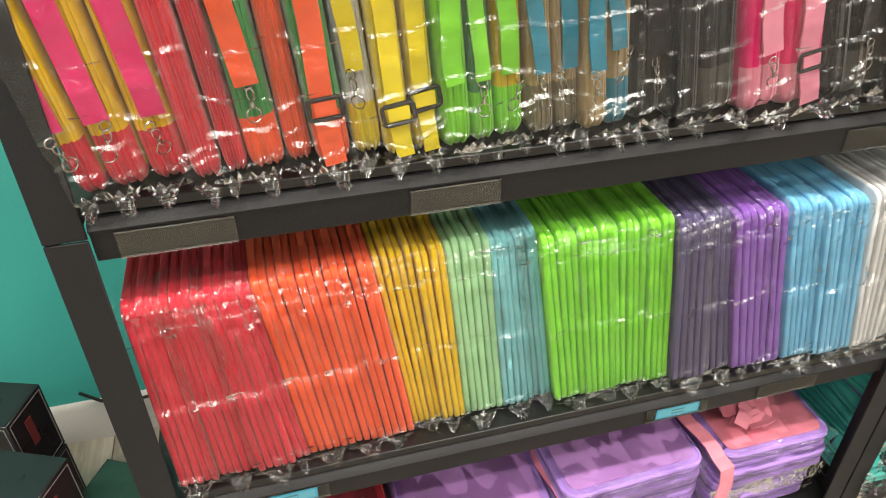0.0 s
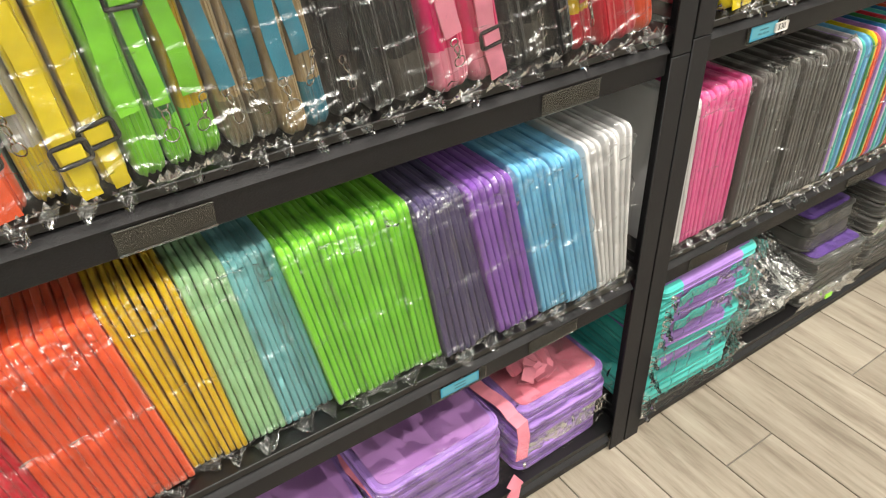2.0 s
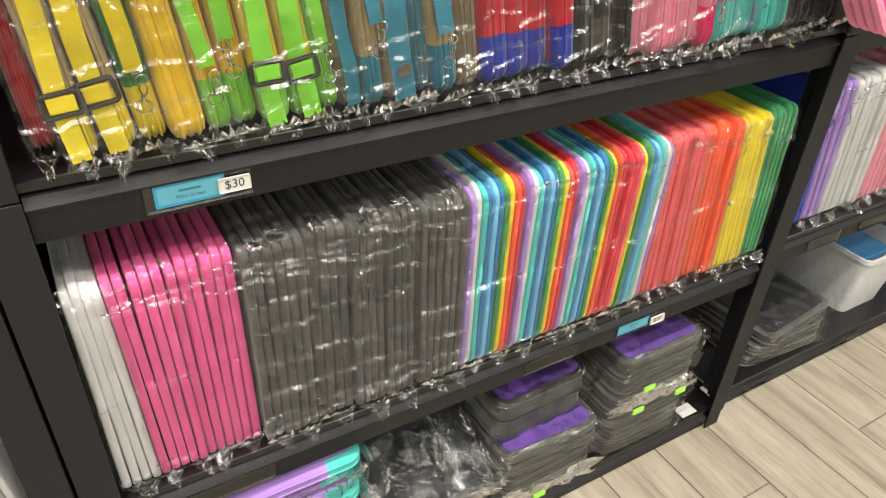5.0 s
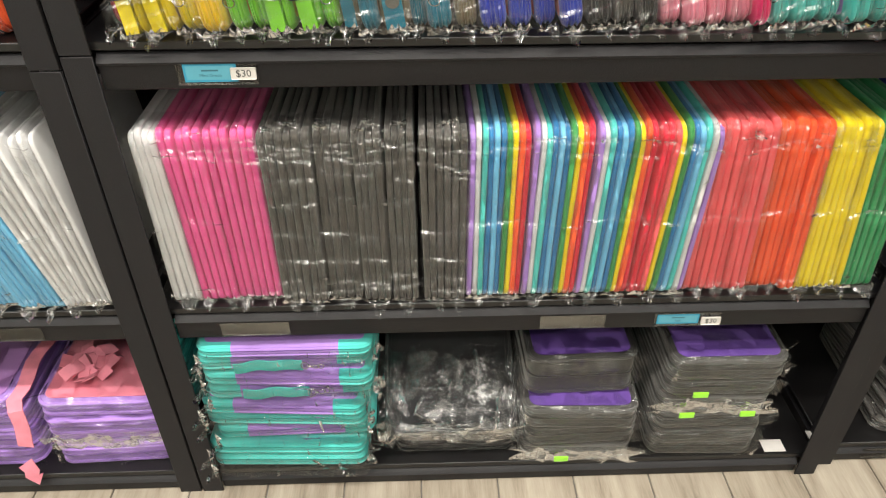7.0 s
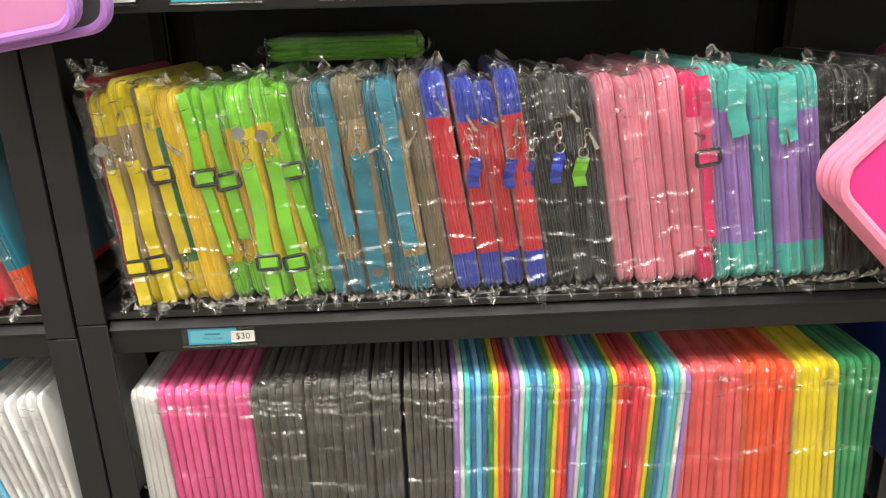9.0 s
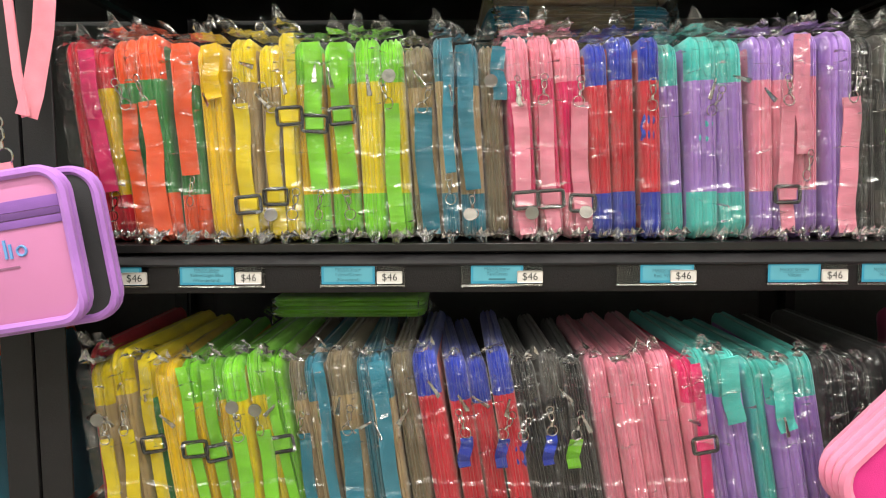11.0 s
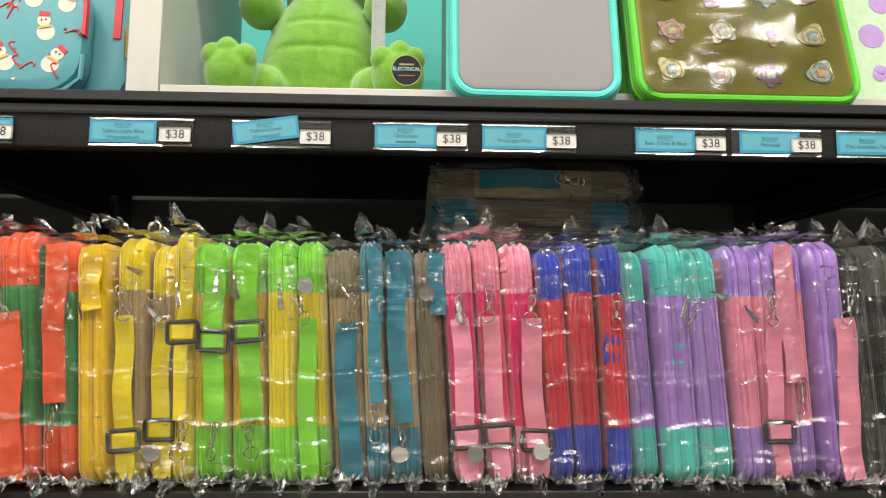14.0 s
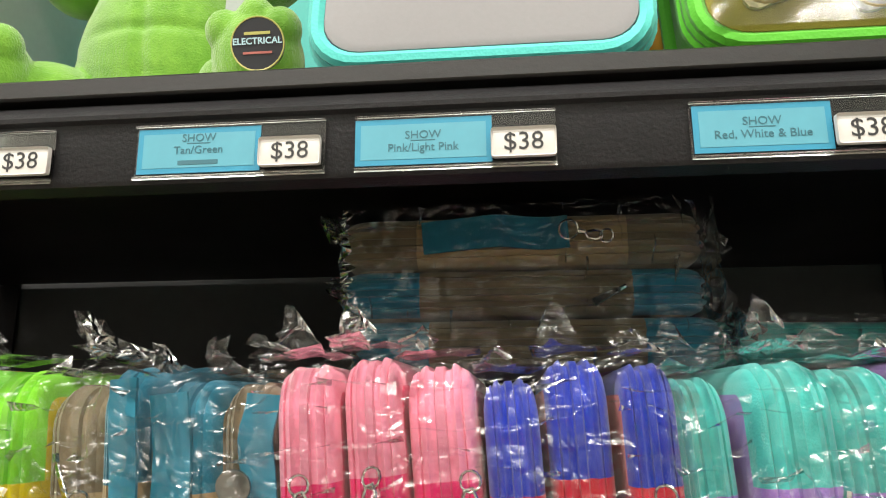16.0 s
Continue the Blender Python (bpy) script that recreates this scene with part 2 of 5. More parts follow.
def rect_ring(w, h, wire, depth, r=0.003):
    """A rectangular slider frame in the xz plane."""
    pts = []
    for cx, cz, a0 in ((w / 2 - r, -h / 2 + r, -90), (w / 2 - r, h / 2 - r, 0), (-w / 2 + r, h / 2 - r, 90), (-w / 2 + r, -h / 2 + r, 180)):
        for i in range(3):
            a = radians(a0 + 45 * i)
            pts.append((cx + r * math.cos(a), 0, cz + r * math.sin(a)))
    bm = tube(pts, wire / 2, True, 6)
    for v in bm.verts:
        v.co.y *= depth / wire
    return bm


def circle(cx, cy, cz, r, n=14, plane="xz"):
    if plane == "xz":
        return [(cx + r * math.cos(i * math.tau / n), cy, cz + r * math.sin(i * math.tau / n)) for i in range(n)]
    return [(cx + r * math.cos(i * math.tau / n), cy + r * math.sin(i * math.tau / n), cz) for i in range(n)]


# ---- the room ----
def room():
    part_floor = tagged(part("floor", bx(-4, 4.6, -5, 0.66, -0.06, -0.0045), GROUT), "grey-brown wood-look tile floor", "floor", kind="structure")
    back = 0.63
    tagged(part("wall_back", bx(-4, 4.6, back, back + 0.1, 0, 4.65), TEAL_WALL), "teal painted wall behind black shelving", "wall", kind="structure")
    grey = plain("shop_wall", (0.62, 0.61, 0.58), 0.7)
    tagged(part("wall_left", bx(-4.1, -4, -5, back + 0.1, 0, 4.65), grey), "plain light wall of the shop", "wall", kind="structure")
    tagged(part("wall_right", bx(4.6, 4.7, -5, back + 0.1, 0, 4.65), grey), "plain light wall of the shop", "wall", kind="structure")
    tagged(part("wall_front", bx(-4.1, 4.7, -5.1, -5, 0, 4.65), grey), "plain light wall of the shop", "wall", kind="structure")
    tagged(part("ceiling", bx(-4.1, 4.7, -5.1, back + 0.1, 4.65, 4.75), CEIL), "plain white ceiling", "ceiling", kind="structure")
    prof = [(0, 0), (0.016, 0), (0.016, 0.075), (0.012, 0.082), (0.012, 0.094), (0.006, 0.104), (0.0, 0.108)]
    bm = bmesh.new()
    for x in (-4, 4.6):
        ring = [bm.verts.new((x, back - d, z)) for d, z in prof]
        if x < 0:
            first = ring
    bm.faces.new(first), bm.faces.new(ring)
    for i in range(len(prof)):
        j = (i + 1) % len(prof)
        bm.faces.new((first[i], first[j], ring[j], ring[i]))
    tagged(part("baseboard", bm, WHITE), "white moulded baseboard along the teal wall", "baseboard", kind="structure")
    for i, (lx, ly) in enumerate(LAMPS):
        t = thing("ceiling_light", "white ceiling light panel with bright diffuser", "ceiling light", pose(lx, ly, 4.65), "ceiling lights")
        part("frame", bx(-0.48, 0.48, -0.11, 0.11, -0.03, 0.0, 0.004), WHITE, t)
    return part_floor


FLOOR = room()


# ---- shelving racks ----
SHELF_Z = (0.055, 0.478, 0.925, 1.388, 1.815)
POST = 0.041


def post_mesh(h, side):
    """An angle-steel post: front flange and deep side flange."""
    f = bx(0, POST, 0, 0.004, 0, h, 0.001, 1)
    if side < 0:
        s = bx(0, 0.004, 0.0035, 0.045, 0, h - 0.001, 0.001, 1)
    else:
        s = bx(POST - 0.004, POST, 0.0035, 0.045, 0, h - 0.001, 0.001, 1)
    return join_bm(f, s)


def beam_mesh(x0, x1, h):
    """A front beam: rolled top ridge over a flat face with a stepped lower edge."""
    prof = [(0.024, 0.0), (0.014, 0.0), (0.011, -0.001), (0.002, -0.0095), (0.0, -0.0115), (0.0004, -0.0140), (0.0035, -0.0155), (0.0042, -0.018), (0.0042, -h + 0.003), (0.006, -h), (0.024, -h)]
    bm = bmesh.new()
    a = [bm.verts.new((x0, y, z)) for y, z in prof]
    b = [bm.verts.new((x1, y, z)) for y, z in prof]
    for i in range(len(prof) - 1):
        bm.faces.new((a[i], a[i + 1], b[i + 1], b[i]))
    bm.faces.new((a[-1], a[0], b[0], b[-1]))
    bm.faces.new(a), bm.faces.new(b)
    return bm


def rack(x0, x1, dy=0.0, seam=0.91):
    """x0, x1: outer faces of the posts."""
    depth, h = 0.6, 1.83
    t = thing("shelving_rack", "black powder-coated steel shelving rack with five shelves", "shelving rack", pose(0, dy, 0), "shop shelving racks")
    for px, side in ((x0, -1), (x1 - POST, 1)):
        fl = -side
        lo = part("post", post_mesh(seam - 0.0008, side), STEEL, t, at=pose(px, -0.004, 0))
        up = part("post", post_mesh(h - seam - 0.0008, side), STEEL, t, at=pose(px, -0.004, seam + 0.0008))
        bk = join_bm(bx(px, px + POST, depth - 0.004, depth, 0, h), bx(px if side < 0 else px + POST - 0.004, px + 0.004 if side < 0 else px + POST, depth - 0.045, depth - 0.0035, 0, h))
        part("post", bk, STEEL, t)
    for i, z in enumerate(SHELF_Z):
        xi0, xi1 = x0 + POST + 0.0006, x1 - POST - 0.0006
        b = part("shelf_board", bx(xi0 - 0.03, xi1 + 0.03, 0.0065, depth - 0.01, z - 0.012, z, 0.0015, 1), BOARD, t)
        hh = 0.05 if i else 0.038
        part("beam", beam_mesh(xi0, xi1, hh), STEEL, t, at=pose(0, 0, z - 0.0145))
        part("side_beam", bx(x0 + 0.006, x0 + 0.02, 0.05, depth - 0.05, z - 0.06 if i else z - 0.045, z - 0.0135), STEEL, t)
        part("side_beam", bx(x1 - 0.02, x1 - 0.006, 0.05, depth - 0.05, z - 0.06 if i else z - 0.045, z - 0.0135), STEEL, t)
    part("back_panel", bx(x0 + 0.006, x1 - 0.006, depth + 0.001, depth + 0.006, 0.02, h - 0.02), LINER, t)
    return t


RACK_X = ((-1.172, 0.0395), (0.0435, 1.294), (1.299, 2.56))
rack(*RACK_X[0], seam=0.891)
rack(*RACK_X[1])
rack(*RACK_X[2], dy=0.022)

# ---- colours of the goods ----
RED = (0.70, 0.022, 0.050)
CORAL = (0.86, 0.115, 0.125)
ORANGE = (0.92, 0.115, 0.030)
YELLOW = (0.90, 0.60, 0.006)
LEMON = (0.90, 0.72, 0.01)
MINT = (0.42, 0.74, 0.40)
AQUA = (0.22, 0.56, 0.60)
LIME = (0.25, 0.74, 0.035)
DPURPLE = (0.085, 0.065, 0.17)
PURPLE = (0.27, 0.10, 0.50)
LAVENDER = (0.42, 0.24, 0.68)
SKY = (0.18, 0.54, 0.82)
SNOW = (0.72, 0.72, 0.73)
HOT = (0.86, 0.115, 0.37)
PINK = (0.92, 0.31, 0.44)
BLACK = (0.014, 0.014, 0.016)
CHARCOAL = (0.082, 0.077, 0.071)
TEAL = (0.025, 0.24, 0.36)
TAN = (0.50, 0.37, 0.19)
KHAKI = (0.25, 0.20, 0.12)
BLUE = (0.02, 0.05, 0.50)
TURQ = (0.09, 0.61, 0.56)
GREEN = (0.05, 0.30, 0.08)
EMERALD = (0.04, 0.36, 0.13)
CERISE = (0.86, 0.03, 0.19)
OCEAN = (0.03, 0.20, 0.45)
WORD = {RED: "red", CORAL: "coral red", ORANGE: "orange", YELLOW: "yellow", LEMON: "lemon yellow", MINT: "mint green", AQUA: "aqua",
        LIME: "lime green", DPURPLE: "dark purple", PURPLE: "purple", LAVENDER: "lavender", SKY: "sky blue", SNOW: "white", HOT: "hot pink",
        PINK: "pink", BLACK: "black", CHARCOAL: "charcoal", TEAL: "deep teal", TAN: "tan", KHAKI: "khaki", BLUE: "royal blue",
        TURQ: "turquoise", GREEN: "green", EMERALD: "emerald green", CERISE: "cerise", OCEAN: "ocean blue"}


# ---- clear sleeves ----
def crumple(v, amp, scale=30.0, seed=0.0):
    return noise.noise_vector(Vector((v.x * scale + seed, v.y * scale - seed, v.z * scale + 2 * seed))) * amp


def sleeve_mesh(y0, y1, z0, z1, t, seed, tail=0.02, peak=0.0):
    """A loose film sleeve over the front of a slab: creased front sheet, a pointed gathered tail and, with peak, ears of spare film above."""
    rnd = random.Random(seed)
    bm = bmesh.new()
    nz = 26
    nx = max(5, int(t / 0.006))
    path = [(y0 + 0.055, z1 + 0.004, 0, 0), (y0 + 0.025, z1 + 0.005, 0, 0), (y0 + 0.008, z1 + 0.003, 0, 0)]
    sheet = [(y0 - 0.003, z1 - 0.004 - (z1 - z0 - 0.012) * i / nz, 0, 0) for i in range(nz + 1)]
    # cross creases, most of them near the head and the foot: a narrow ledge that juts out under each
    for u in (0.05, 0.10, 0.16, 0.23, 0.36, 0.55, 0.72, 0.83, 0.90) if peak else (0.04, 0.08, 0.14, 0.5, 0.92):
        zc, slant = z1 - (z1 - z0) * (u + rnd.uniform(-0.025, 0.025)), rnd.uniform(-0.012, 0.012)
        sheet += [(y0 - 0.003, zc + 0.0015, slant, 0), (y0 - 0.004, zc - 0.0022, slant, 1)]
    sheet.sort(key=lambda p: -p[1])
    path += sheet

    def skin(a, b, fold):
        for i in range(len(a) - 1):
            bm.faces.new((a[i], a[i + 1], b[i + 1], b[i])).material_index = fold
    prev, rows = None, []
    for y, z, slant, ledge in path:
        row = []
        for i in range(nx + 1):
            p = Vector((-t / 2 - 0.0015 + (t + 0.003) * i / nx, y - ledge * rnd.uniform(0, 0.0045), z + slant * (i / nx - 0.5)))
            p += crumple(p, 0.0038, 40.0, seed * 3.7) + crumple(p, 0.0030, 105.0, seed * 1.7)
            p.y = min(p.y, y + 0.0015)
            row.append(bm.verts.new(p))
        if prev:
            skin(prev, row, ledge)
        prev = row
        rows.append(row)
    bm.faces.ensure_lookup_table()
    # a few stiff creases down the front
    for k in range(4):
        c, r0 = rnd.randrange(nx), rnd.randrange(3, nz - 4)
        for r in range(r0, min(r0 + rnd.randrange(2, 6), nz)):
            bm.faces[r * nx + c].material_index = 1
    # sharp tent-like folds running slantwise through the sheet
    for k in range(9):
        c, r0 = rnd.randrange(1, nx), rnd.randrange(4, nz - 3)
        slant, n = rnd.choice((-1, 0, 1)), rnd.randrange(2, 6)
        for r in range(n):
            cc = c + slant * (r // 2)
            if 0 < cc < nx and r0 + r < len(rows):
                rows[r0 + r][cc].co.y -= 0.0035 + 0.002 * (r % 2)
    # tails: pleats that narrow to a crushed tip; a wide sleeve has more than one
    tips = max(1, round(t / 0.04))
    for q in range(tips):
        prev = rows[-1][round(q * nx / tips):round((q + 1) * nx / tips) + 1]
        m = len(prev) - 1
        cx = (prev[0].co.x + prev[-1].co.x) / 2
        long, side = tail * rnd.uniform(0.7, 1.6), rnd.uniform(-0.012, 0.012)
        for s in range(1, 6):
            k = s / 5
            w = (t / tips) * (1.0 - 0.85 * k ** 0.8)
            row = []
            for i in range(m + 1):
                f = i / m - 0.5
                row.append(bm.verts.new((cx + f * w + side * k + rnd.uniform(-1, 1) * 0.0015, y0 - 0.004 - long * k + rnd.uniform(-1, 1) * 0.003, max(z0 + 0.001, z0 + 0.018 * (1 - k) ** 1.5 + (0.007 if (i + s) % 2 else 0.0) + rnd.uniform(-1, 1) * 0.002))))
            skin(prev, row, 1)
            prev = row
    # ears of spare film above the head
    if peak:
        for q in range(rnd.choice((1, 2, 2))):
            i0 = rnd.randrange(0, max(1, nx - 3))
            prev = rows[q + 1][i0:i0 + 4]
            lean, tall = rnd.uniform(-0.35, 0.35) * t, peak * rnd.uniform(0.5, 1.35)
            mid, wide = (prev[0].co.x + prev[-1].co.x) / 2, prev[-1].co.x - prev[0].co.x
            yy, z9 = prev[0].co.y - 0.012, z1 + 0.002
            for s in range(1, 6):
                k = s / 5
                row = [bm.verts.new((mid + lean * k + wide * (1.1 - 0.55 * k) * (i / 3 - 0.5) + rnd.uniform(-1, 1) * 0.003, yy - 0.006 * k + (0.004 if (i + s) % 2 else -0.004) + rnd.uniform(-1, 1) * 0.002, z9 + tall * k * (1 - 0.35 * abs(i - 1.5)) + rnd.uniform(-1, 1) * 0.003)) for i in range(4)]
                skin(prev, row, 1)
                prev = row
    me = mesh_from(bm, "film", 22)
    me.materials.append(None)
    me.materials.append(FOLD)
    return me


# ---- soft display pages ----
PAGE_H, PAGE_D, PAGE_T = 0.315, 0.36, 0.0122


def page_mesh(h, d, t, r=0.016, seed=0):
    path = round_path(0, d, 0, h, r, 4, [h * k / 6 for k in range(1, 6)])
    prof = [(-t / 2, 0.0024), (-t / 2 + 0.0010, 0.0006), (-t / 4, 0.0), (t / 4, 0.0), (t / 2 - 0.0010, 0.0006), (t / 2, 0.0024)]
    bm = sweep(path, prof)
    for v in bm.verts:
        v.co.x += 0.0006 * math.sin(v.co.z * 17 + seed * 2.1) * min(1, v.co.z / 0.05)
        v.co.y += 0.0012 * noise.noise(Vector((seed, v.co.z * 14, 0)))
    return mesh_from(bm, "page", 50)


PAGES, WRAPS = {}, {}
count = 0


def pages_of(t, r=0.014):
    """Three page meshes of one thickness."""
    key = (round(t, 4), r)
    if key not in PAGES:
        PAGES[key] = [page_mesh(PAGE_H - 0.003 * i, PAGE_D, key[0], r, i + 5 * len(PAGES)) for i in range(3)]
    return PAGES[key]


def wrap_of(w, loose=0):
    """A sleeve wide enough for a set of pages."""
    key = (round(w / 0.004), loose)
    if key not in WRAPS:
        WRAPS[key] = [sleeve_mesh(0, PAGE_D, 0, PAGE_H, key[0] * 0.004 + 0.002, 7 * key[0] + i + 1, 0.017 + 0.006 * loose, 0.012 * loose) for i in range(4)]
    return WRAPS[key]


def page(x, y, z, c, lean, group, t, r=0.014):
    global count
    count += 1
    return solid("pin_page", pages_of(t, r)[count % 3], fabric(c, 900.0, 0.85, 0.07), WORD[c] + " fabric pin page in a clear sleeve", "pin page", pose(x, y, z + 0.001, 0, lean, 0), group)


def page_run(x0, x1, x0t, x1t, z, c, n, group, y=0.012, per=5, loose=0):
    """n pages side by side between x0 and x1 at the foot and x0t and x1t at the head, wrapped in sets."""
    rnd = random.Random(int(abs(x0) * 1000) + n)
    step = (x1 - x0) / n
    done = 0
    while done < n:
        k = min(per, n - done) if n - done > per + 1 else n - done
        off = rnd.uniform(0, 0.010)
        for i in range(done, done + k):
            f = (i + 0.5) / n
            xb, xt = x0 + (x1 - x0) * f, x0t + (x1t - x0t) * f
            lean = math.degrees(math.atan2(xt - xb, PAGE_H))
            ob = page(xb, y + off + rnd.uniform(0, 0.003), z, c, lean + rnd.uniform(-0.15, 0.15), group, step * 0.86)
            if i == done + k // 2:
                part("sleeve", rnd.choice(wrap_of(step * k, loose)), FILM, ob, "clear crinkled plastic film", at=pose((k - 1) % 2 * -step / 2, -off / 3, 0))
        done += k


Z2 = SHELF_Z[1]
G = "fabric pages on the rack"
for c, n, a, b, at, bt, yy in ((RED, 17, -1.128, -0.955, -1.130, -0.994, 0.012), (ORANGE, 14, -0.955, -0.806, -0.994, -0.851, 0.02), (YELLOW, 9, -0.806, -0.728, -0.851, -0.761, 0.03),
                               (MINT, 6, -0.728, -0.670, -0.761, -0.704, 0.03), (AQUA, 8, -0.670, -0.590, -0.704, -0.640, 0.035), (LIME, 19, -0.590, -0.405, -0.640, -0.452, 0.02),
                               (DPURPLE, 9, -0.403, -0.300, -0.450, -0.374, 0.012), (PURPLE, 7, -0.298, -0.215, -0.372, -0.290, 0.012), (SKY, 12, -0.208, -0.085, -0.283, -0.165, 0.006), (SNOW, 8, -0.083, -0.008, -0.160, -0.040, 0.006)):
    page_run(a, b, at, bt, Z2, c, n, G, yy)
for c, n, a, b, at, bt in ((SNOW, 4, 0.088, 0.136, 0.088, 0.124), (HOT, 11, 0.136, 0.266, 0.124, 0.264),                            (CORAL, 8, 0.930, 1.036, 0.925, 1.016), (ORANGE, 7, 1.036, 1.118, 1.018, 1.096), (LEMON, 7, 1.118, 1.200, 1.096, 1.168), (EMERALD, 5, 1.200, 1.252, 1.168, 1.236)):
    page_run(a, b, at, bt, Z2, c, n, G)
for a, b, at, bt in ((0.270, 0.342, 0.266, 0.342), (0.346, 0.398, 0.345, 0.396), (0.402, 0.445, 0.400, 0.441), (0.449, 0.490, 0.446, 0.488), (0.499, 0.566, 0.496, 0.566)):
    page_run(a, b, at, bt, Z2, CHARCOAL, 4 if b - a < 0.06 else 6, G, 0.004, 6, 1)
BOW = (LAVENDER, SNOW, TURQ, OCEAN, SKY, OCEAN, GREEN, LEMON, ORANGE, RED)
for k, (x0, x1) in enumerate(((0.568, 0.656), (0.658, 0.745), (0.747, 0.832), (0.836, 0.926))):
    seq = BOW if k < 3 else (RED, RED, CORAL, LEMON, GREEN, OCEAN, SKY, TURQ, SNOW, LAVENDER)
    for i, c in enumerate(seq):
        ob = page(x0 + (x1 - x0) * (i + 0.5) / len(seq), 0.006 + 0.002 * (i % 2), Z2, c, 0.3 + 0.5 * k, "rainbow page sets", 0.0082, 0.026)
        if i == 5:
            part("sleeve", wrap_of(x1 - x0)[k], FILM, ob, "clear crinkled plastic film", at=pose(-0.004, 0, 0))


# ---- pin bags standing on edge ----
def bag_mesh(h, d, t, top, bottom, which):
    """The shell of a zipped pin bag on its side. which: mid, top or low panel, or the zip that runs over each of them."""
    r = 0.026
    zs = sorted({h * k / 9 for k in range(2, 8)} | {bottom, h - top})
    path = round_path(0, d, 0, h, r, 6, [z for z in zs if r < z < h - r])
    q = t / 0.036
    prof = [(-t / 2, 0.016), (-t / 2 + 0.0012 * q, 0.010), (-t / 2 + 0.0035 * q, 0.0050), (-t / 2 + 0.006 * q, 0.0035), (-0.0112 * q, 0.0050), (-0.0098 * q, 0.0018), (-0.0076 * q, 0.0006), (-0.0060 * q, 0.0036), (-0.0045 * q, 0.0042),
            (0.0045 * q, 0.0042), (0.0060 * q, 0.0036), (0.0076 * q, 0.0006), (0.0098 * q, 0.0018), (0.0112 * q, 0.0050), (t / 2 - 0.006 * q, 0.0035), (t / 2 - 0.0035 * q, 0.0050), (t / 2 - 0.0012 * q, 0.010), (t / 2, 0.016)]
    zipped = which.startswith("zip")
    if zipped:
        prof = [(-0.0030 * q, 0.0041), (-0.0022 * q, 0.0018), (0.0022 * q, 0.0018), (0.0030 * q, 0.0041)]
    bm = sweep(path, prof, not zipped)
    kill = []
    for f in bm.faces:
        cz = sum(v.co.z for v in f.verts) / len(f.verts)
        cy = sum(v.co.y for v in f.verts) / len(f.verts)
        kind = "mid" if len(f.verts) > 4 else "top" if cz > h - top else "low" if cz < bottom else "mid"
        if kind != which[-3:] or (zipped and kind == "mid" and cy > d / 2):
            kill.append(f)
    bmesh.ops.delete(bm, geom=kill, context="FACES")
    return mesh_from(bm, "bag_" + which, 50)


BAGS = {}


def bag_parts(h, t):
    t = round(t / 0.002) * 0.002
    key = (h, t)
    if key not in BAGS:
        BAGS[key] = [bag_mesh(h, 0.34, t, 0.060, 0.064, w) for w in ("mid", "top", "low", "zip_mid", "zip_top", "zip_low")] + [[sleeve_mesh(-0.014, 0.34, 0, h, t + 0.004, 20 + i + int(t * 9000), 0.022, 0.022) for i in range(4)]]
    return BAGS[key]


def strap_mesh(z0, z1, w, wav, seed):
    n = 12
    pts = [(0.0018 * math.sin(i * 0.55 + seed), -0.004 - wav * (0.5 + 0.5 * math.sin(i * 1.1 + seed * 2)), z1 + (z0 - z1) * i / n) for i in range(n + 1)]
    return mesh_from(ribbon(pts, w, 0.0022), "strap", 30)


def clasp_mesh():
    """A swivel snap hook with its ring."""
    a = tube(circle(0, -0.004, 0, 0.010, 14), 0.0012, True, 5)
    b = tube([(0, -0.006, 0.009), (0, -0.006, 0.017)], 0.003, False, 8)
    hook = [(0.000, -0.006, 0.017), (0.005, -0.006, 0.021), (0.0055, -0.006, 0.030), (0.002, -0.006, 0.036), (-0.003, -0.006, 0.034), (-0.004, -0.006, 0.028), (-0.001, -0.006, 0.019)]
    c = tube(hook, 0.0014, False, 5)
    e = tube(circle(0, -0.005, 0.040, 0.007, 12), 0.0011, True, 5)
    return mesh_from(join_bm(a, b, c, e), "clasp", 40)


def disc_mesh():
    """A round flat charm."""
    bm = bmesh.new()
    bmesh.ops.create_cone(bm, cap_ends=True, segments=18, radius1=0.0088, radius2=0.0088, depth=0.0016)
    bmesh.ops.rotate(bm, verts=bm.verts[:], matrix=Matrix.Rotation(radians(90), 3, "X"))
    return mesh_from(bm, "charm", 30)


def puller_mesh():
    """A tapered zip puller with a hole."""
    a = tube([(0, -0.003, 0.010), (0.0, -0.004, 0.004)], 0.0022, False, 6)
    b = bx(-0.004, 0.004, -0.0045, -0.003, -0.022, 0.004, 0.001, 1)
    for v in b.verts:
        if v.co.z > -0.005:
            v.co.x *= 0.55
    return mesh_from(join_bm(a, b), "puller", 30)


CLASP, CHARM, PULLER = clasp_mesh(), disc_mesh(), puller_mesh()
SLIDER = mesh_from(rect_ring(0.032, 0.021, 0.0050, 0.0035), "slider", 40)
STRAPFOLD = mesh_from(bx(-0.0115, 0.0115, -0.0012, 0.0012, -0.0075, 0.0075, 0.0008, 1), "strap_fold", 40)
STRAPS = {}


def strap_part(parent, z0, z1, c, w, x, seed, y=0.0, tilt=0.0):
    key = (round(z0, 2), round(z1, 2), w, seed % 3)
    if key not in STRAPS:
        STRAPS[key] = strap_mesh(key[0], key[1], w, 0.004, seed % 3)
    return part("strap", STRAPS[key], webbing(c), parent, at=pose(x, y, 0, 0, tilt, 0))


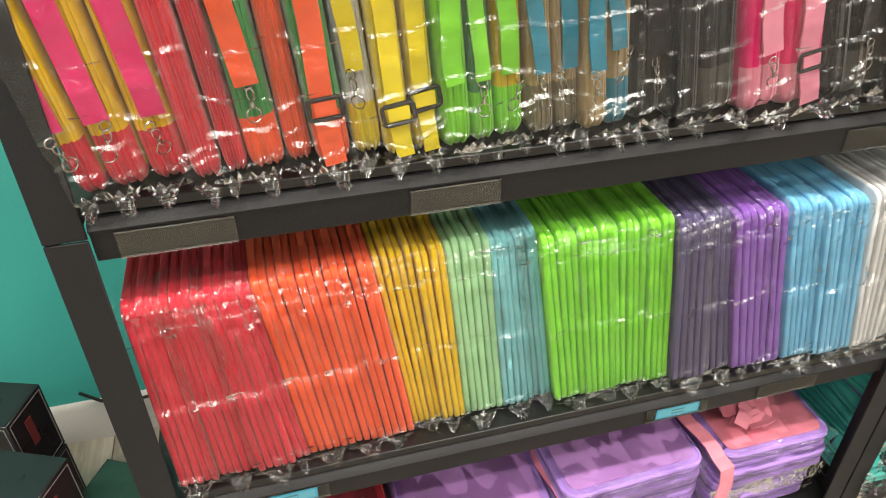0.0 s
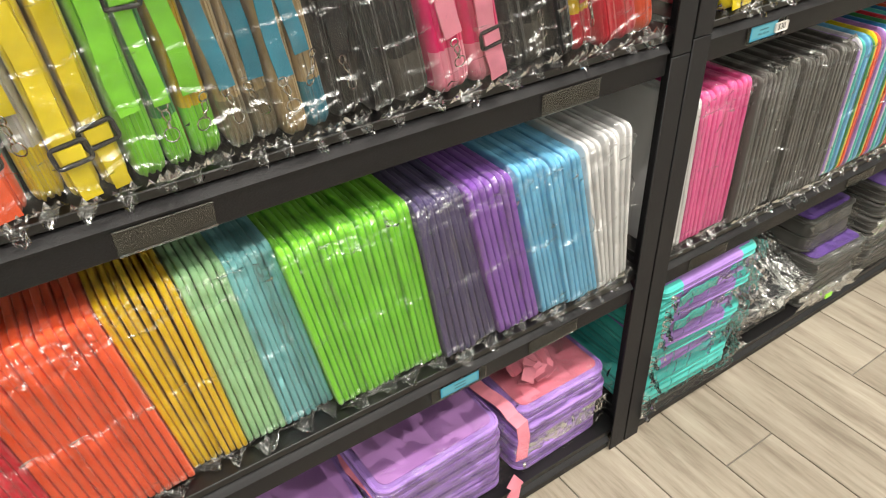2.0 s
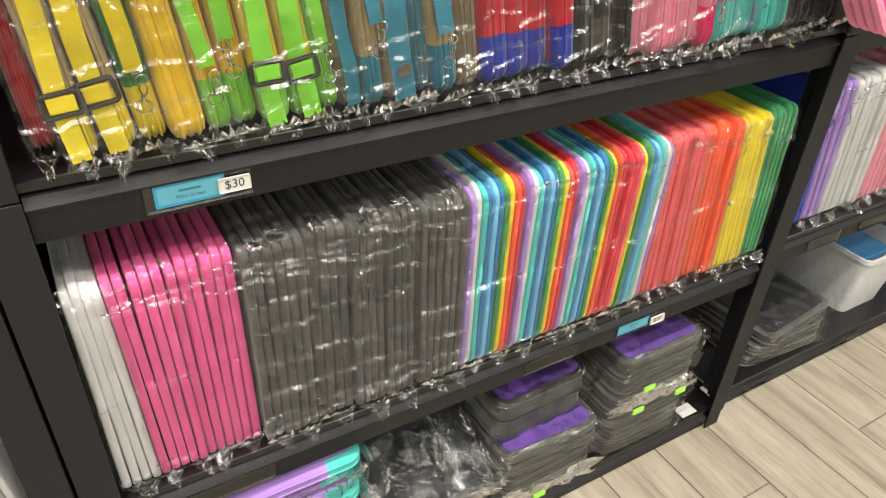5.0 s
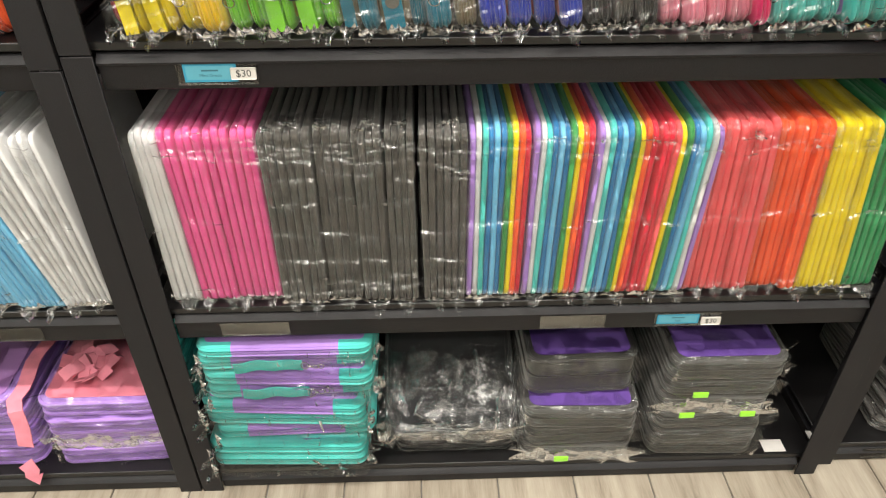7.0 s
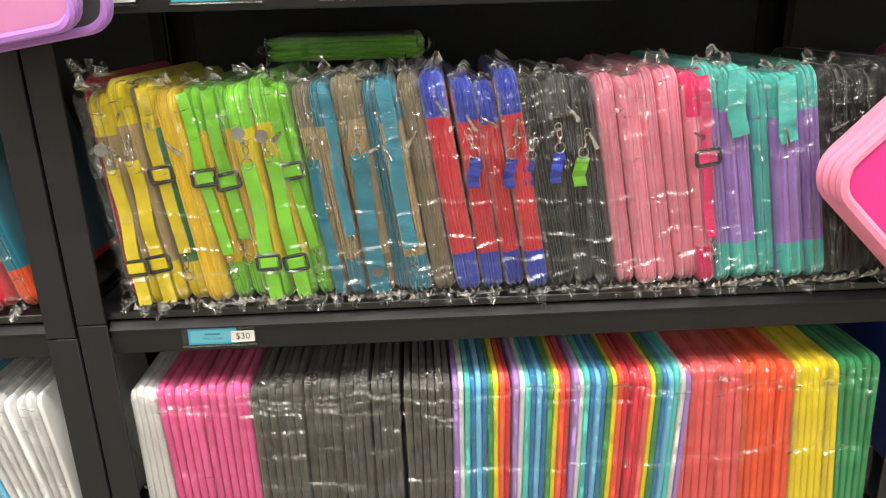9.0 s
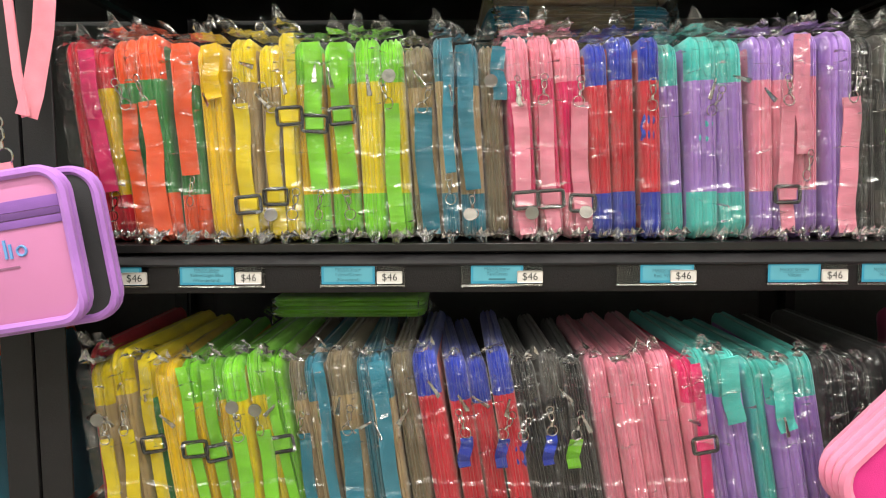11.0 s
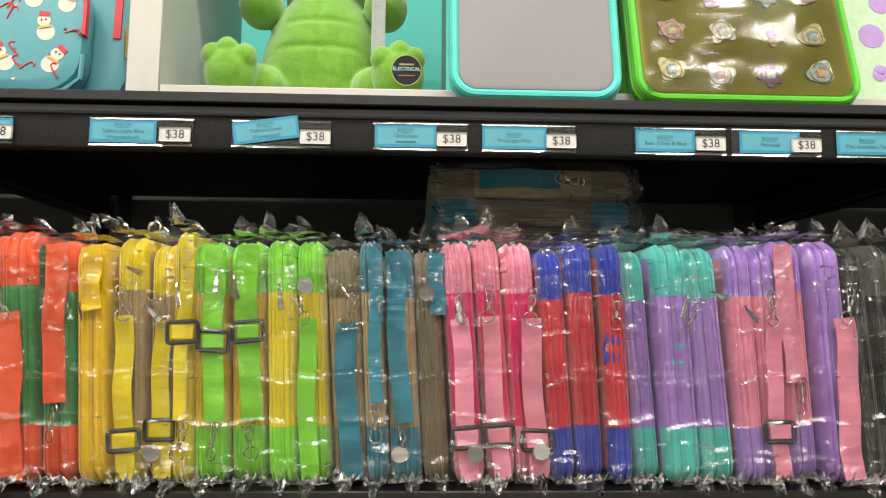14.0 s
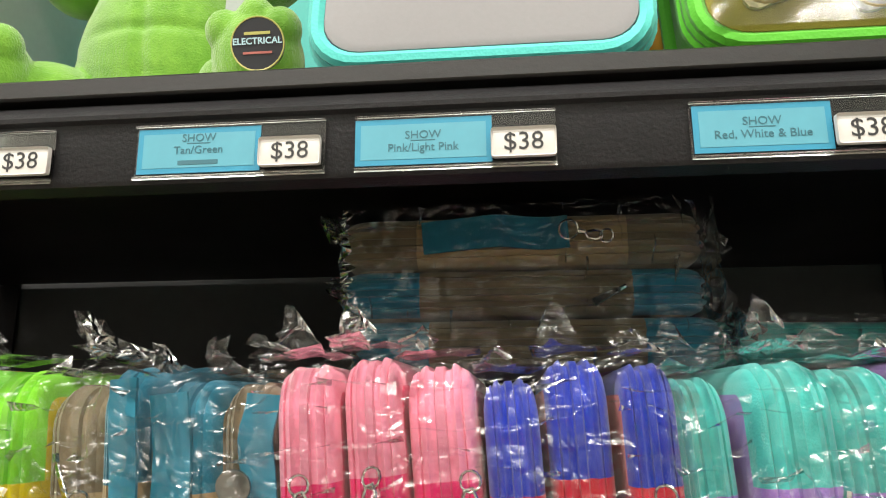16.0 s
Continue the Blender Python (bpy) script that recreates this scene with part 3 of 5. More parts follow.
def pin_bag(x, z, t, lean, mid, end, strap=None, h=0.3, y=0.01, seed=0, group="zipped pin bags on the rack", hang="long", clasp=True, slider=True, charm=False, at=None, puller=True):
    """A zipped bag standing on its spine with its strap, clasp and slider at the front, in a clear sleeve."""
    meshes = bag_parts(h, t)
    word = WORD[mid] + (" and " + WORD[end] if end != mid else "")
    b = thing("pin_bag", word + " zipped pin bag in clear plastic wrap", "pin bag", at or pose(x, y, z + 0.001, 0, lean + random.Random(seed + 9).uniform(-0.8, 0.8), random.Random(seed + 5).uniform(-3, 3)) @ Matrix.Diagonal((1, 1, random.Random(seed + 7).uniform(0.965, 1.025), 1)), group)
    part("shell", meshes[0], fabric(mid, 700.0), b)
    part("end_panel", meshes[1], fabric(end, 700.0), b)
    part("end_panel", meshes[2], fabric(end, 700.0), b)
    for k, c in ((3, mid), (4, end), (5, end)):
        part("zip", meshes[k], fabric(shade(c, 0.75), 400.0, 0.5), b)
    rnd = random.Random(seed)
    if strap:
        dx = rnd.uniform(-0.2, 0.2) * t
        w = min(0.025, t * 0.62)
        spans = {"long": (0.04, 0.66), "over": (0.25, 0.975), "high": (0.42, 0.975), "fold": (0.70, 0.97), "tab": (0.50, 0.65), "mid": (0.24, 0.62), "drop": (0.32, 0.97)}
        z0, z1 = (h * k for k in spans[hang])
        s = strap_part(b, z0, z1, strap, w * (0.8 if hang == "tab" else 1), dx, seed, 0, rnd.uniform(-2, 2) + (14 if hang == "tab" else 0))
        if slider:
            zs = {"long": 0.20, "over": 0.60, "mid": 0.42}.get(hang, 0.62) + rnd.uniform(-0.03, 0.03)
            part("slider", SLIDER, BUCKLE, s, "black plastic slider", at=pose(0, -0.009, h * zs, 0, rnd.uniform(-6, 6), 0))
            part("strap_fold", STRAPFOLD, webbing(strap), s, at=pose(0, -0.009, h * zs))
        if clasp and hang != "fold":
            zc = z1 + 0.003 if hang in ("long", "mid", "tab") else z0 - 0.030
            part("clasp", CLASP, CHROME, s, "nickel snap hook", at=pose(0, -0.008, zc, rnd.uniform(-15, 15), rnd.uniform(-20, 20), rnd.uniform(-40, 40)) @ Matrix.Scale(0.72, 4))
    if puller and rnd.random() < 0.65:
        part("zip_puller", PULLER, CHROME, b, "nickel zip puller", at=pose(rnd.uniform(-0.35, 0.35) * t, -0.006, h * rnd.uniform(0.70, 0.86), rnd.uniform(-25, 25), rnd.uniform(-70, 70), rnd.uniform(-60, 60)) @ Matrix.Scale(0.85, 4))
    if charm and rnd.random() < 0.55:
        part("charm", CHARM, PEWTER, b, "round metal charm", at=pose(rnd.uniform(-0.25, 0.25) * t, -0.012, h * rnd.choice((0.14, 0.76, 0.8, 0.72)), rnd.uniform(-20, 20), 0, 0))
    part("sleeve", rnd.choice(meshes[6]), FILM, b, "clear crinkled plastic film")
    return b


def bag_run(x0, x1, x0t, x1t, z, h, specs, y=0.012, seed=0, group="zipped pin bags on the rack"):
    """specs: (mid, end, strap, hang, slider, charm) for each bag from x0 to x1; the heads lie between x0t and x1t."""
    n = len(specs)
    for i, sp in enumerate(specs):
        a, b = i / n, (i + 1) / n
        bag_at(x0t + (x1t - x0t) * a, x0t + (x1t - x0t) * b, x0 + (x1 - x0) * a, x0 + (x1 - x0) * b, z, h, seed * 31 + i, *sp, y=y + 0.006 * ((i * 7 + seed) % 4), group=group)


def bag_at(ta, tb, fa, fb, z, h, seed, mid, end, strap=None, hang="", slider=False, charm=False, y=0.014, group="zipped pin bags on the rack"):
    """One bag whose head spans ta to tb and whose foot spans fa to fb along the shelf."""
    xt, xb = (ta + tb) / 2, (fa + fb) / 2
    t = max(0.022, (tb - ta + fb - fa) / 2 * 0.97)
    pin_bag(xb, z, t, math.degrees(math.atan2(xt - xb, h)), mid, end, strap, h, y, seed, group, hang, strap is not None, slider, charm)


def bags(z, h, seed, y, *specs):
    for i, sp in enumerate(specs):
        bag_at(*sp[:4], z, h, seed * 31 + i, *sp[4:], y=y + 0.006 * ((i * 7 + seed) % 3))


# upper shelf of the middle rack
Z4, H4 = SHELF_Z[3], 0.268
bags(Z4, H4, 1, 0.018, (0.082, 0.106, 0.112, 0.138, RED, RED), (0.104, 0.142, 0.138, 0.168, YELLOW, RED, CERISE, "over", False, False))
bags(Z4, H4, 2, 0.012, (0.143, 0.179, 0.168, 0.199, GREEN, ORANGE, ORANGE, "long"), (0.180, 0.219, 0.200, 0.235, GREEN, ORANGE, ORANGE, "long"), (0.221, 0.260, 0.236, 0.272, GREEN, ORANGE, ORANGE, "drop", False, True))
bags(Z4, H4, 3, 0.012, (0.262, 0.293, 0.273, 0.311, YELLOW, YELLOW, YELLOW, "fold"), (0.295, 0.330, 0.313, 0.343, TAN, LEMON, LEMON, "long", True, True), (0.331, 0.362, 0.344, 0.374, TAN, LEMON, LEMON, "long", True, True), (0.363, 0.383, 0.375, 0.392, LEMON, LEMON, LEMON, "over", True))
bags(Z4, H4, 4, 0.010, (0.383, 0.420, 0.395, 0.431, YELLOW, LIME, LIME, "over", True), (0.422, 0.460, 0.433, 0.472, YELLOW, LIME, LIME, "over", True, True), (0.462, 0.493, 0.474, 0.507, LEMON, LIME), (0.494, 0.524, 0.508, 0.541, LEMON, LIME, LIME, "long", False, True))
bags(Z4, H4, 5, 0.012, (0.527, 0.565, 0.542, 0.580, TAN, KHAKI, TEAL, "long", False, True), (0.566, 0.591, 0.580, 0.601, TAN, TEAL, TEAL, "drop"), (0.592, 0.624, 0.602, 0.637, TAN, TEAL, TEAL, "over", False, True), (0.625, 0.653, 0.638, 0.669, KHAKI, KHAKI, TEAL, "fold", False, True))
bags(Z4, H4, 6, 0.012, (0.655, 0.686, 0.673, 0.707, CERISE, PINK, PINK, "long", True, True), (0.687, 0.717, 0.708, 0.740, CERISE, PINK, PINK, "long", True), (0.719, 0.758, 0.741, 0.775, CERISE, PINK, PINK, "long", True, True))
bags(Z4, H4, 7, 0.012, (0.760, 0.791, 0.777, 0.804, RED, BLUE), (0.792, 0.827, 0.805, 0.837, RED, BLUE, BLUE, "tab"), (0.828, 0.851, 0.838, 0.868, RED, BLUE))
bags(Z4, H4, 8, 0.012, (0.853, 0.885, 0.870, 0.900, LAVENDER, TURQ, TURQ, "tab"), (0.887, 0.928, 0.901, 0.941, LAVENDER, TURQ), (0.929, 0.966, 0.942, 0.982, LAVENDER, TURQ))
bags(Z4, H4, 9, 0.012, (0.968, 0.998, 0.984, 1.012, PINK, LAVENDER), (0.999, 1.029, 1.013, 1.042, PINK, LAVENDER, PINK, "long", True), (1.031, 1.066, 1.043, 1.077, PINK, LAVENDER, PINK, "high"), (1.068, 1.102, 1.078, 1.120, LAVENDER, LAVENDER, PINK, "long"))
bags(Z4, H4, 10, 0.012, (1.104, 1.137, 1.121, 1.148, BLACK, BLACK, LIME, "tab"), (1.139, 1.170, 1.149, 1.178, BLACK, CHARCOAL), (1.171, 1.206, 1.179, 1.212, BLACK, BLACK), (1.207, 1.242, 1.213, 1.248, BLACK, BLACK))

# middle shelf of the middle rack
Z3, H3 = SHELF_Z[2], 0.315
bags(Z3, H3, 11, 0.030, (0.088, 0.100, 0.104, 0.128, RED, RED))
bags(Z3, H3, 12, 0.010, (0.101, 0.126, 0.130, 0.162, TAN, LEMON, LEMON, "long", True, True), (0.127, 0.155, 0.163, 0.196, TAN, LEMON, LEMON, "long", True, True), (0.156, 0.183, 0.197, 0.224, GREEN, LEMON, LEMON, "over", True), (0.184, 0.217, 0.225, 0.262, YELLOW, YELLOW))
bags(Z3, H3, 13, 0.012, (0.220, 0.243, 0.263, 0.288, YELLOW, LIME, LIME, "over", True), (0.244, 0.272, 0.289, 0.314, YELLOW, LIME, LIME, "drop", True, True), (0.273, 0.304, 0.315, 0.346, LEMON, LIME, LIME, "long", True, True), (0.305, 0.334, 0.347, 0.382, LEMON, LIME, LIME, "long", True, True), (0.335, 0.356, 0.383, 0.402, LIME, LIME, LIME, "over", True))
bags(Z3, H3, 14, 0.012, (0.358, 0.384, 0.403, 0.428, TAN, KHAKI, TEAL, "long"), (0.385, 0.411, 0.429, 0.452, TAN, TEAL, TEAL, "drop", False, True), (0.413, 0.454, 0.453, 0.494, TAN, KHAKI, TEAL, "long", False, True), (0.455, 0.471, 0.495, 0.512, TEAL, TEAL), (0.472, 0.504, 0.513, 0.548, TAN, TEAL, TEAL, "over"), (0.505, 0.533, 0.549, 0.580, KHAKI, KHAKI))
bags(Z3, H3, 15, 0.012, (0.535, 0.568, 0.581, 0.618, RED, BLUE, BLUE, "tab"), (0.571, 0.602, 0.620, 0.652, RED, BLUE, BLUE, "tab"), (0.604, 0.632, 0.654, 0.684, RED, BLUE, BLUE, "tab"), (0.633, 0.661, 0.685, 0.717, RED, BLUE, BLUE, "tab"))
bags(Z3, H3, 16, 0.014, (0.663, 0.700, 0.722, 0.757, BLACK, BLACK, LIME, "tab"), (0.702, 0.731, 0.758, 0.786, BLACK, CHARCOAL), (0.733, 0.760, 0.787, 0.814, BLACK, BLACK))
bags(Z3, H3, 17, 0.008, (0.762, 0.790, 0.816, 0.845, PINK, PINK), (0.791, 0.819, 0.846, 0.875, PINK, PINK), (0.821, 0.847, 0.876, 0.903, PINK, PINK), (0.849, 0.884, 0.904, 0.936, PINK, PINK), (0.886, 0.905, 0.937, 0.957, PINK, CERISE, CERISE, "over", True))
bags(Z3, H3, 18, 0.012, (0.907, 0.931, 0.960, 0.986, LAVENDER, TURQ), (0.933, 0.974, 0.988, 1.030, LAVENDER, TURQ, TURQ, "fold"), (0.975, 1.001, 1.032, 1.054, TURQ, TURQ), (1.003, 1.042, 1.056, 1.097, LAVENDER, TURQ, TURQ, "fold"), (1.043, 1.073, 1.098, 1.128, LAVENDER, TURQ))
bags(Z3, H3, 19, 0.014, (1.076, 1.111, 1.130, 1.165, BLACK, BLACK), (1.113, 1.147, 1.167, 1.200, BLACK, BLACK, None, "", False, True), (1.149, 1.190, 1.202, 1.240, BLACK, BLACK))

# middle shelf of the first rack: bags leaning to one side
bags(Z3, H3, 21, 0.010, (-1.172, -1.146, -1.128, -1.102, YELLOW, RED, CERISE, "over"), (-1.143, -1.103, -1.100, -1.064, YELLOW, RED, CERISE, "over"), (-1.100, -1.060, -1.062, -1.024, YELLOW, RED, CERISE, "over"), (-1.058, -1.028, -1.022, -0.994, RED, RED), (-1.026, -1.002, -0.992, -0.970, RED, RED))
bags(Z3, H3, 22, 0.012, (-1.000, -0.962, -0.968, -0.930, GREEN, ORANGE, ORANGE, "drop"), (-0.960, -0.932, -0.928, -0.902, ORANGE, ORANGE), (-0.930, -0.894, -0.900, -0.862, GREEN, ORANGE, ORANGE, "long", True))
bags(Z3, H3, 23, 0.010, (-0.892, -0.860, -0.858, -0.830, SNOW, LEMON, LEMON, "drop"), (-0.858, -0.826, -0.828, -0.798, LEMON, LEMON, LEMON, "long", True), (-0.824, -0.798, -0.796, -0.768, LEMON, LEMON, LEMON, "long", True))
bags(Z3, H3, 24, 0.012, (-0.796, -0.762, -0.764, -0.732, LIME, LIME, LIME, "mid"), (-0.760, -0.734, -0.730, -0.704, GREEN, LIME, LIME, "over", True), (-0.732, -0.702, -0.702, -0.668, YELLOW, LIME, LIME, "over", True))
bags(Z3, H3, 25, 0.012, (-0.700, -0.674, -0.664, -0.634, TAN, KHAKI, TEAL, "over"), (-0.672, -0.644, -0.632, -0.604, TAN, KHAKI, TEAL, "over"), (-0.642, -0.612, -0.602, -0.574, TAN, TAN, TEAL, "over", False, True), (-0.610, -0.582, -0.572, -0.544, TAN, TEAL, TEAL, "drop"))
bags(Z3, H3, 26, 0.012, (-0.580, -0.546, -0.540, -0.500, BLACK, BLACK, BLACK, "over"), (-0.544, -0.510, -0.498, -0.456, BLACK, BLACK), (-0.508, -0.464, -0.454, -0.404, BLACK, CHARCOAL, None, "", False, True))
bags(Z3, H3, 27, 0.010, (-0.462, -0.414, -0.402, -0.348, CERISE, PINK, PINK, "over", True), (-0.412, -0.362, -0.346, -0.286, CERISE, PINK, PINK, "long", True))
bags(Z3, H3, 28, 0.012, (-0.360, -0.328, -0.284, -0.250, BLACK, BLACK), (-0.326, -0.294, -0.248, -0.214, BLACK, CHARCOAL, BLACK, "over"), (-0.292, -0.260, -0.212, -0.172, BLACK, BLACK))
bags(Z3, H3, 29, 0.012, (-0.256, -0.218, -0.166, -0.130, YELLOW, RED, RED, "over"), (-0.216, -0.182, -0.128, -0.092, RED, RED), (-0.180, -0.142, -0.090, -0.048, RED, RED), (-0.118, -0.092, -0.044, -0.008, TEAL, ORANGE))


# ---- flat stacks on the bottom shelf ----
def lying(x, y, z, t, mid, end, length, seed, group, yaw=0.0, strap=None, tip=0.0):
    """A pin bag lying flat; length runs along x, its spine to the front."""
    m = pose(x, y, z + t / 2 + 0.001, tip, 0, yaw) @ pose(0, 0, 0, 0, 90, 0) @ pose(0, 0, -length / 2)
    return pin_bag(0, 0, t, 0, mid, end, strap, length, 0, seed, group, "mid", strap is not None, False, False, m, seed % 3 == 0)


Z1 = SHELF_Z[0]
rnd = random.Random(4)
z = Z1
for i in range(9):
    t = (0.036, 0.038, 0.035, 0.037, 0.036, 0.038, 0.036, 0.037, 0.03)[i]
    lying(0.232 + 0.012 * (i / 8) + rnd.uniform(-0.012, 0.012), 0.012 + rnd.uniform(-0.008, 0.01), z, t, TURQ if i in (0, 1, 3) else LAVENDER, TURQ, 0.31, 300 + i, "flat stack of bags", rnd.uniform(-5, 3), TURQ if i in (5, 7) else None, 0)
    z += t + 0.001


def film_wrap(parent, w, d, h, seed, amp=0.0075, drop=0.012, cover=True):
    """Loose crumpled film over a flat thing: top sheet, front fall and a ragged hem."""
    rnd = random.Random(seed)
    bm = bmesh.new()
    nx, path = 22, []
    if cover:
        path += [(d * k, h + 0.004) for k in (0.5, 0.4, 0.3, 0.2, 0.12, 0.06, 0.02)]
    path += [(-0.004, h - 0.002)] + [(-0.008, h * k) for k in (0.8, 0.6, 0.4, 0.2, 0.05)]
    prev = None
    for j, (y, zz) in enumerate(path):
        row = []
        for i in range(nx + 1):
            p = Vector((-w / 2 - 0.008 + (w + 0.016) * i / nx, y, zz))
            p += crumple(p, amp, 35.0, seed) + crumple(p, amp * 0.6, 95.0, seed + 3)
            if y > 0:
                p.z = max(p.z, h + 0.0015)
            else:
                p.y = min(p.y, -0.003)
            if i in (0, nx):
                p.x += rnd.uniform(-0.02, 0.02)
            row.append(bm.verts.new(p))
        if prev:
            for i in range(nx):
                bm.faces.new((prev[i], prev[i + 1], row[i + 1], row[i]))
        prev = row
    bm.faces.ensure_lookup_table()
    for f in bm.faces:
        if rnd.random() < (0.5 if f.calc_center_median().y < 0.01 else 0.03):
            f.material_index = 1
    me = mesh_from(bm, "film", 20)
    me.materials.append(None)
    me.materials.append(FOLD)
    return part("sleeve", me, FILM, parent, "clear crinkled plastic film")


def slab(w, d, h, r=0.025, edge=0.006):
    """A flat padded bag body: rounded in plan with a rolled edge."""
    pts = []
    for cx, cy, a0 in ((w / 2 - r, r, -90), (w / 2 - r, d - r, 0), (-w / 2 + r, d - r, 90), (-w / 2 + r, r, 180)):
        for i in range(7):
            a = radians(a0 + 15 * i)
            pts.append((cx + r * math.cos(a), cy + r * math.sin(a)))
    bm = bmesh.new()
    rings = []
    cx, cy = 0, d / 2
    for ins, zz in ((edge, 0), (edge * 0.3, edge * 0.3), (0, edge), (0, h - edge), (edge * 0.3, h - edge * 0.3), (edge, h), (edge + 0.004, h + 0.0005)):
        rings.append([bm.verts.new((x - ins * (1 if x > cx else -1), y - ins * (1 if y > cy else -1), zz)) for x, y in pts])
    n = len(pts)
    for a, b in zip(rings, rings[1:]):
        for i in range(n):
            bm.faces.new((a[i], a[(i + 1) % n], b[(i + 1) % n], b[i]))
    bm.faces.new(rings[0]), bm.faces.new(rings[-1])
    return bm


def piping(w, d, zz, r=0.025, rad=0.004):
    pts = []
    for cx, cy, a0 in ((w / 2 - r, r, -90), (w / 2 - r, d - r, 0), (-w / 2 + r, d - r, 90), (-w / 2 + r, r, 180)):
        for i in range(7):
            a = radians(a0 + 15 * i)
            pts.append((cx + r * math.cos(a), cy + r * math.sin(a), zz))
    return tube(pts, rad, True, 7)


def flat_bag(x, y, z, w, d, h, face, trim, label, seed, group, yaw=0.0, tip=0.0, wrap=True, cover=True, body=None):
    """A zipped case lying flat with piped edges and a zip tape round its side."""
    b = thing("flat_case", label, "zipped case", pose(x, y, z + 0.0005, tip, 0, yaw), group)
    part("body", slab(w, d, h), fabric(body or trim, 700.0), b)
    part("top_panel", slab(w - 0.02, d - 0.02, 0.0015, 0.018, 0.0006), fabric(face, 1100.0), b, at=pose(0, 0.01, h + 0.0012))
    part("piping", piping(w, d, h - 0.004), fabric(shade(trim, 1.15), 500.0, 0.6), b)
    part("piping", piping(w, d, 0.004), fabric(shade(trim, 1.15), 500.0, 0.6), b)
    part("zip", piping(w + 0.001, d + 0.001, h / 2, rad=0.0028), fabric(shade(trim, 0.6), 300.0, 0.5), b)
    if wrap:
        film_wrap(b, w, d, h, seed, cover=cover)
    return b


LILAC = (0.42, 0.20, 0.52)
BUBBLE = (0.80, 0.24, 0.33)
VIOLET = (0.12, 0.05, 0.30)
GREY = (0.07, 0.068, 0.064)
WORD.update({LILAC: "lilac", BUBBLE: "bubblegum pink", VIOLET: "violet", GREY: "grey"})


def stack(xs, y, zs, w, d, faces, trims, what, seed, group, top_tip=0.0):
    z = Z1
    r = random.Random(seed)
    for i, hgt in enumerate(zs):
        flat_bag(xs + r.uniform(-0.006, 0.006), y + r.uniform(-0.004, 0.006), z, w, d, hgt, faces[i % len(faces)], trims[i % len(trims)], what, seed + i, group, r.uniform(-2, 2), 0, True, i == len(zs) - 1)
        z += hgt + 0.0035
    return z


stack(-0.978, 0.03, (0.05, 0.05, 0.055), 0.262, 0.36, ((0.30, 0.012, 0.03),), (RED,), "dark red zipped case with red edges in film", 41, "stacked zipped cases")
ztop = stack(-0.692, 0.022, (0.045, 0.045, 0.045), 0.262, 0.36, (LILAC,), (LAVENDER,), "lilac zipped case with purple edges in film", 47, "stacked zipped cases")
ztop2 = stack(-0.408, 0.03, (0.045, 0.045, 0.045, 0.04), 0.268, 0.36, (LILAC,), (LAVENDER,), "lilac zipped case with purple edges in film", 53, "stacked zipped cases")
ztop3 = stack(-0.118, 0.03, (0.045, 0.045, 0.04, 0.035), 0.225, 0.36, (BUBBLE,), (LAVENDER,), "pink zipped case with purple edges in film", 59, "stacked zipped cases")
stack(0.795, 0.006, (0.048, 0.05, 0.046), 0.215, 0.30, (GREY, GREY, VIOLET), (GREY,), "charcoal zipped case with violet face in film", 71, "small stacked cases")
for zz, s in ((0.208, 77),):
    flat_bag(0.795, 0.05, zz, 0.205, 0.29, 0.09, VIOLET, GREY, "charcoal zipped case with violet face in film", s, "small stacked cases", 1.5)
stack(1.05, 0.012, (0.042, 0.04, 0.04, 0.042, 0.04, 0.045), 0.21, 0.30, (GREY, GREY, GREY, GREY, GREY, VIOLET), (GREY,), "charcoal zipped case in clear film", 83, "small stacked cases")
LIMEBIT = fabric((0.30, 0.75, 0.03), 600.0)
for x, zz in ((0.76, 0.086), (0.985, 0.205), (1.10, 0.205), (1.0, 0.26)):
    solid("lime_tag", bx(-0.014, 0.014, -0.004, 0, -0.006, 0.006, 0.001), LIMEBIT, "small lime green fabric tab on case", "fabric tab", pose(x, -0.012, zz), "lime tabs")
# two black cases in loose film
flat_bag(0.555, 0.04, Z1, 0.24, 0.36, 0.04, BLACK, BLACK, "black zipped case in loose clear film", 91, "black cases")
big = flat_bag(0.545, 0.035, Z1 + 0.052, 0.25, 0.34, 0.05, BLACK, BLACK, "black zipped case tilted on another in film", 97, "black cases", 0, 28, True, True)
for i in range(2):
    film_wrap(big, 0.25, 0.3, 0.05, 120 + i * 7, 0.024)


def bars(parent, spots, colour, zz):
    """Plain flat marks in place of lettering."""
    m = plain("print", colour, 0.5, 0.0, 200.0, 0.05, 0.0)
    for x, y, w, h in spots:
        part("printed_mark", bx(x - w / 2, x + w / 2, y - h / 2, y + h / 2, 0, 0.0006), m, parent, at=pose(0, 0, zz))


def knot(name, cx, cy, cz, colour, n, size, label, seed):
    """A tangle of soft ribbon: folded loops lying over one another."""
    r = random.Random(seed)
    t = thing(name, label, "ribbon bow", pose(cx, cy, cz))
    for i in range(n):
        a = r.uniform(0, math.tau)
        pts = []
        L = size * r.uniform(0.6, 1.0)
        for k in range(9):
            s = k / 8 - 0.5
            pts.append((math.cos(a) * s * L + r.uniform(-1, 1) * 0.004, math.sin(a) * s * L * 0.8 + r.uniform(-1, 1) * 0.004, 0.004 + 0.003 * i + 0.012 * abs(math.sin(k * 1.3 + i))))
        part("loop", mesh_from(ribbon(pts, 0.026, 0.0016, (-math.sin(a), math.cos(a), 0.35)), "loop", 30), webbing(colour), t)
    return t


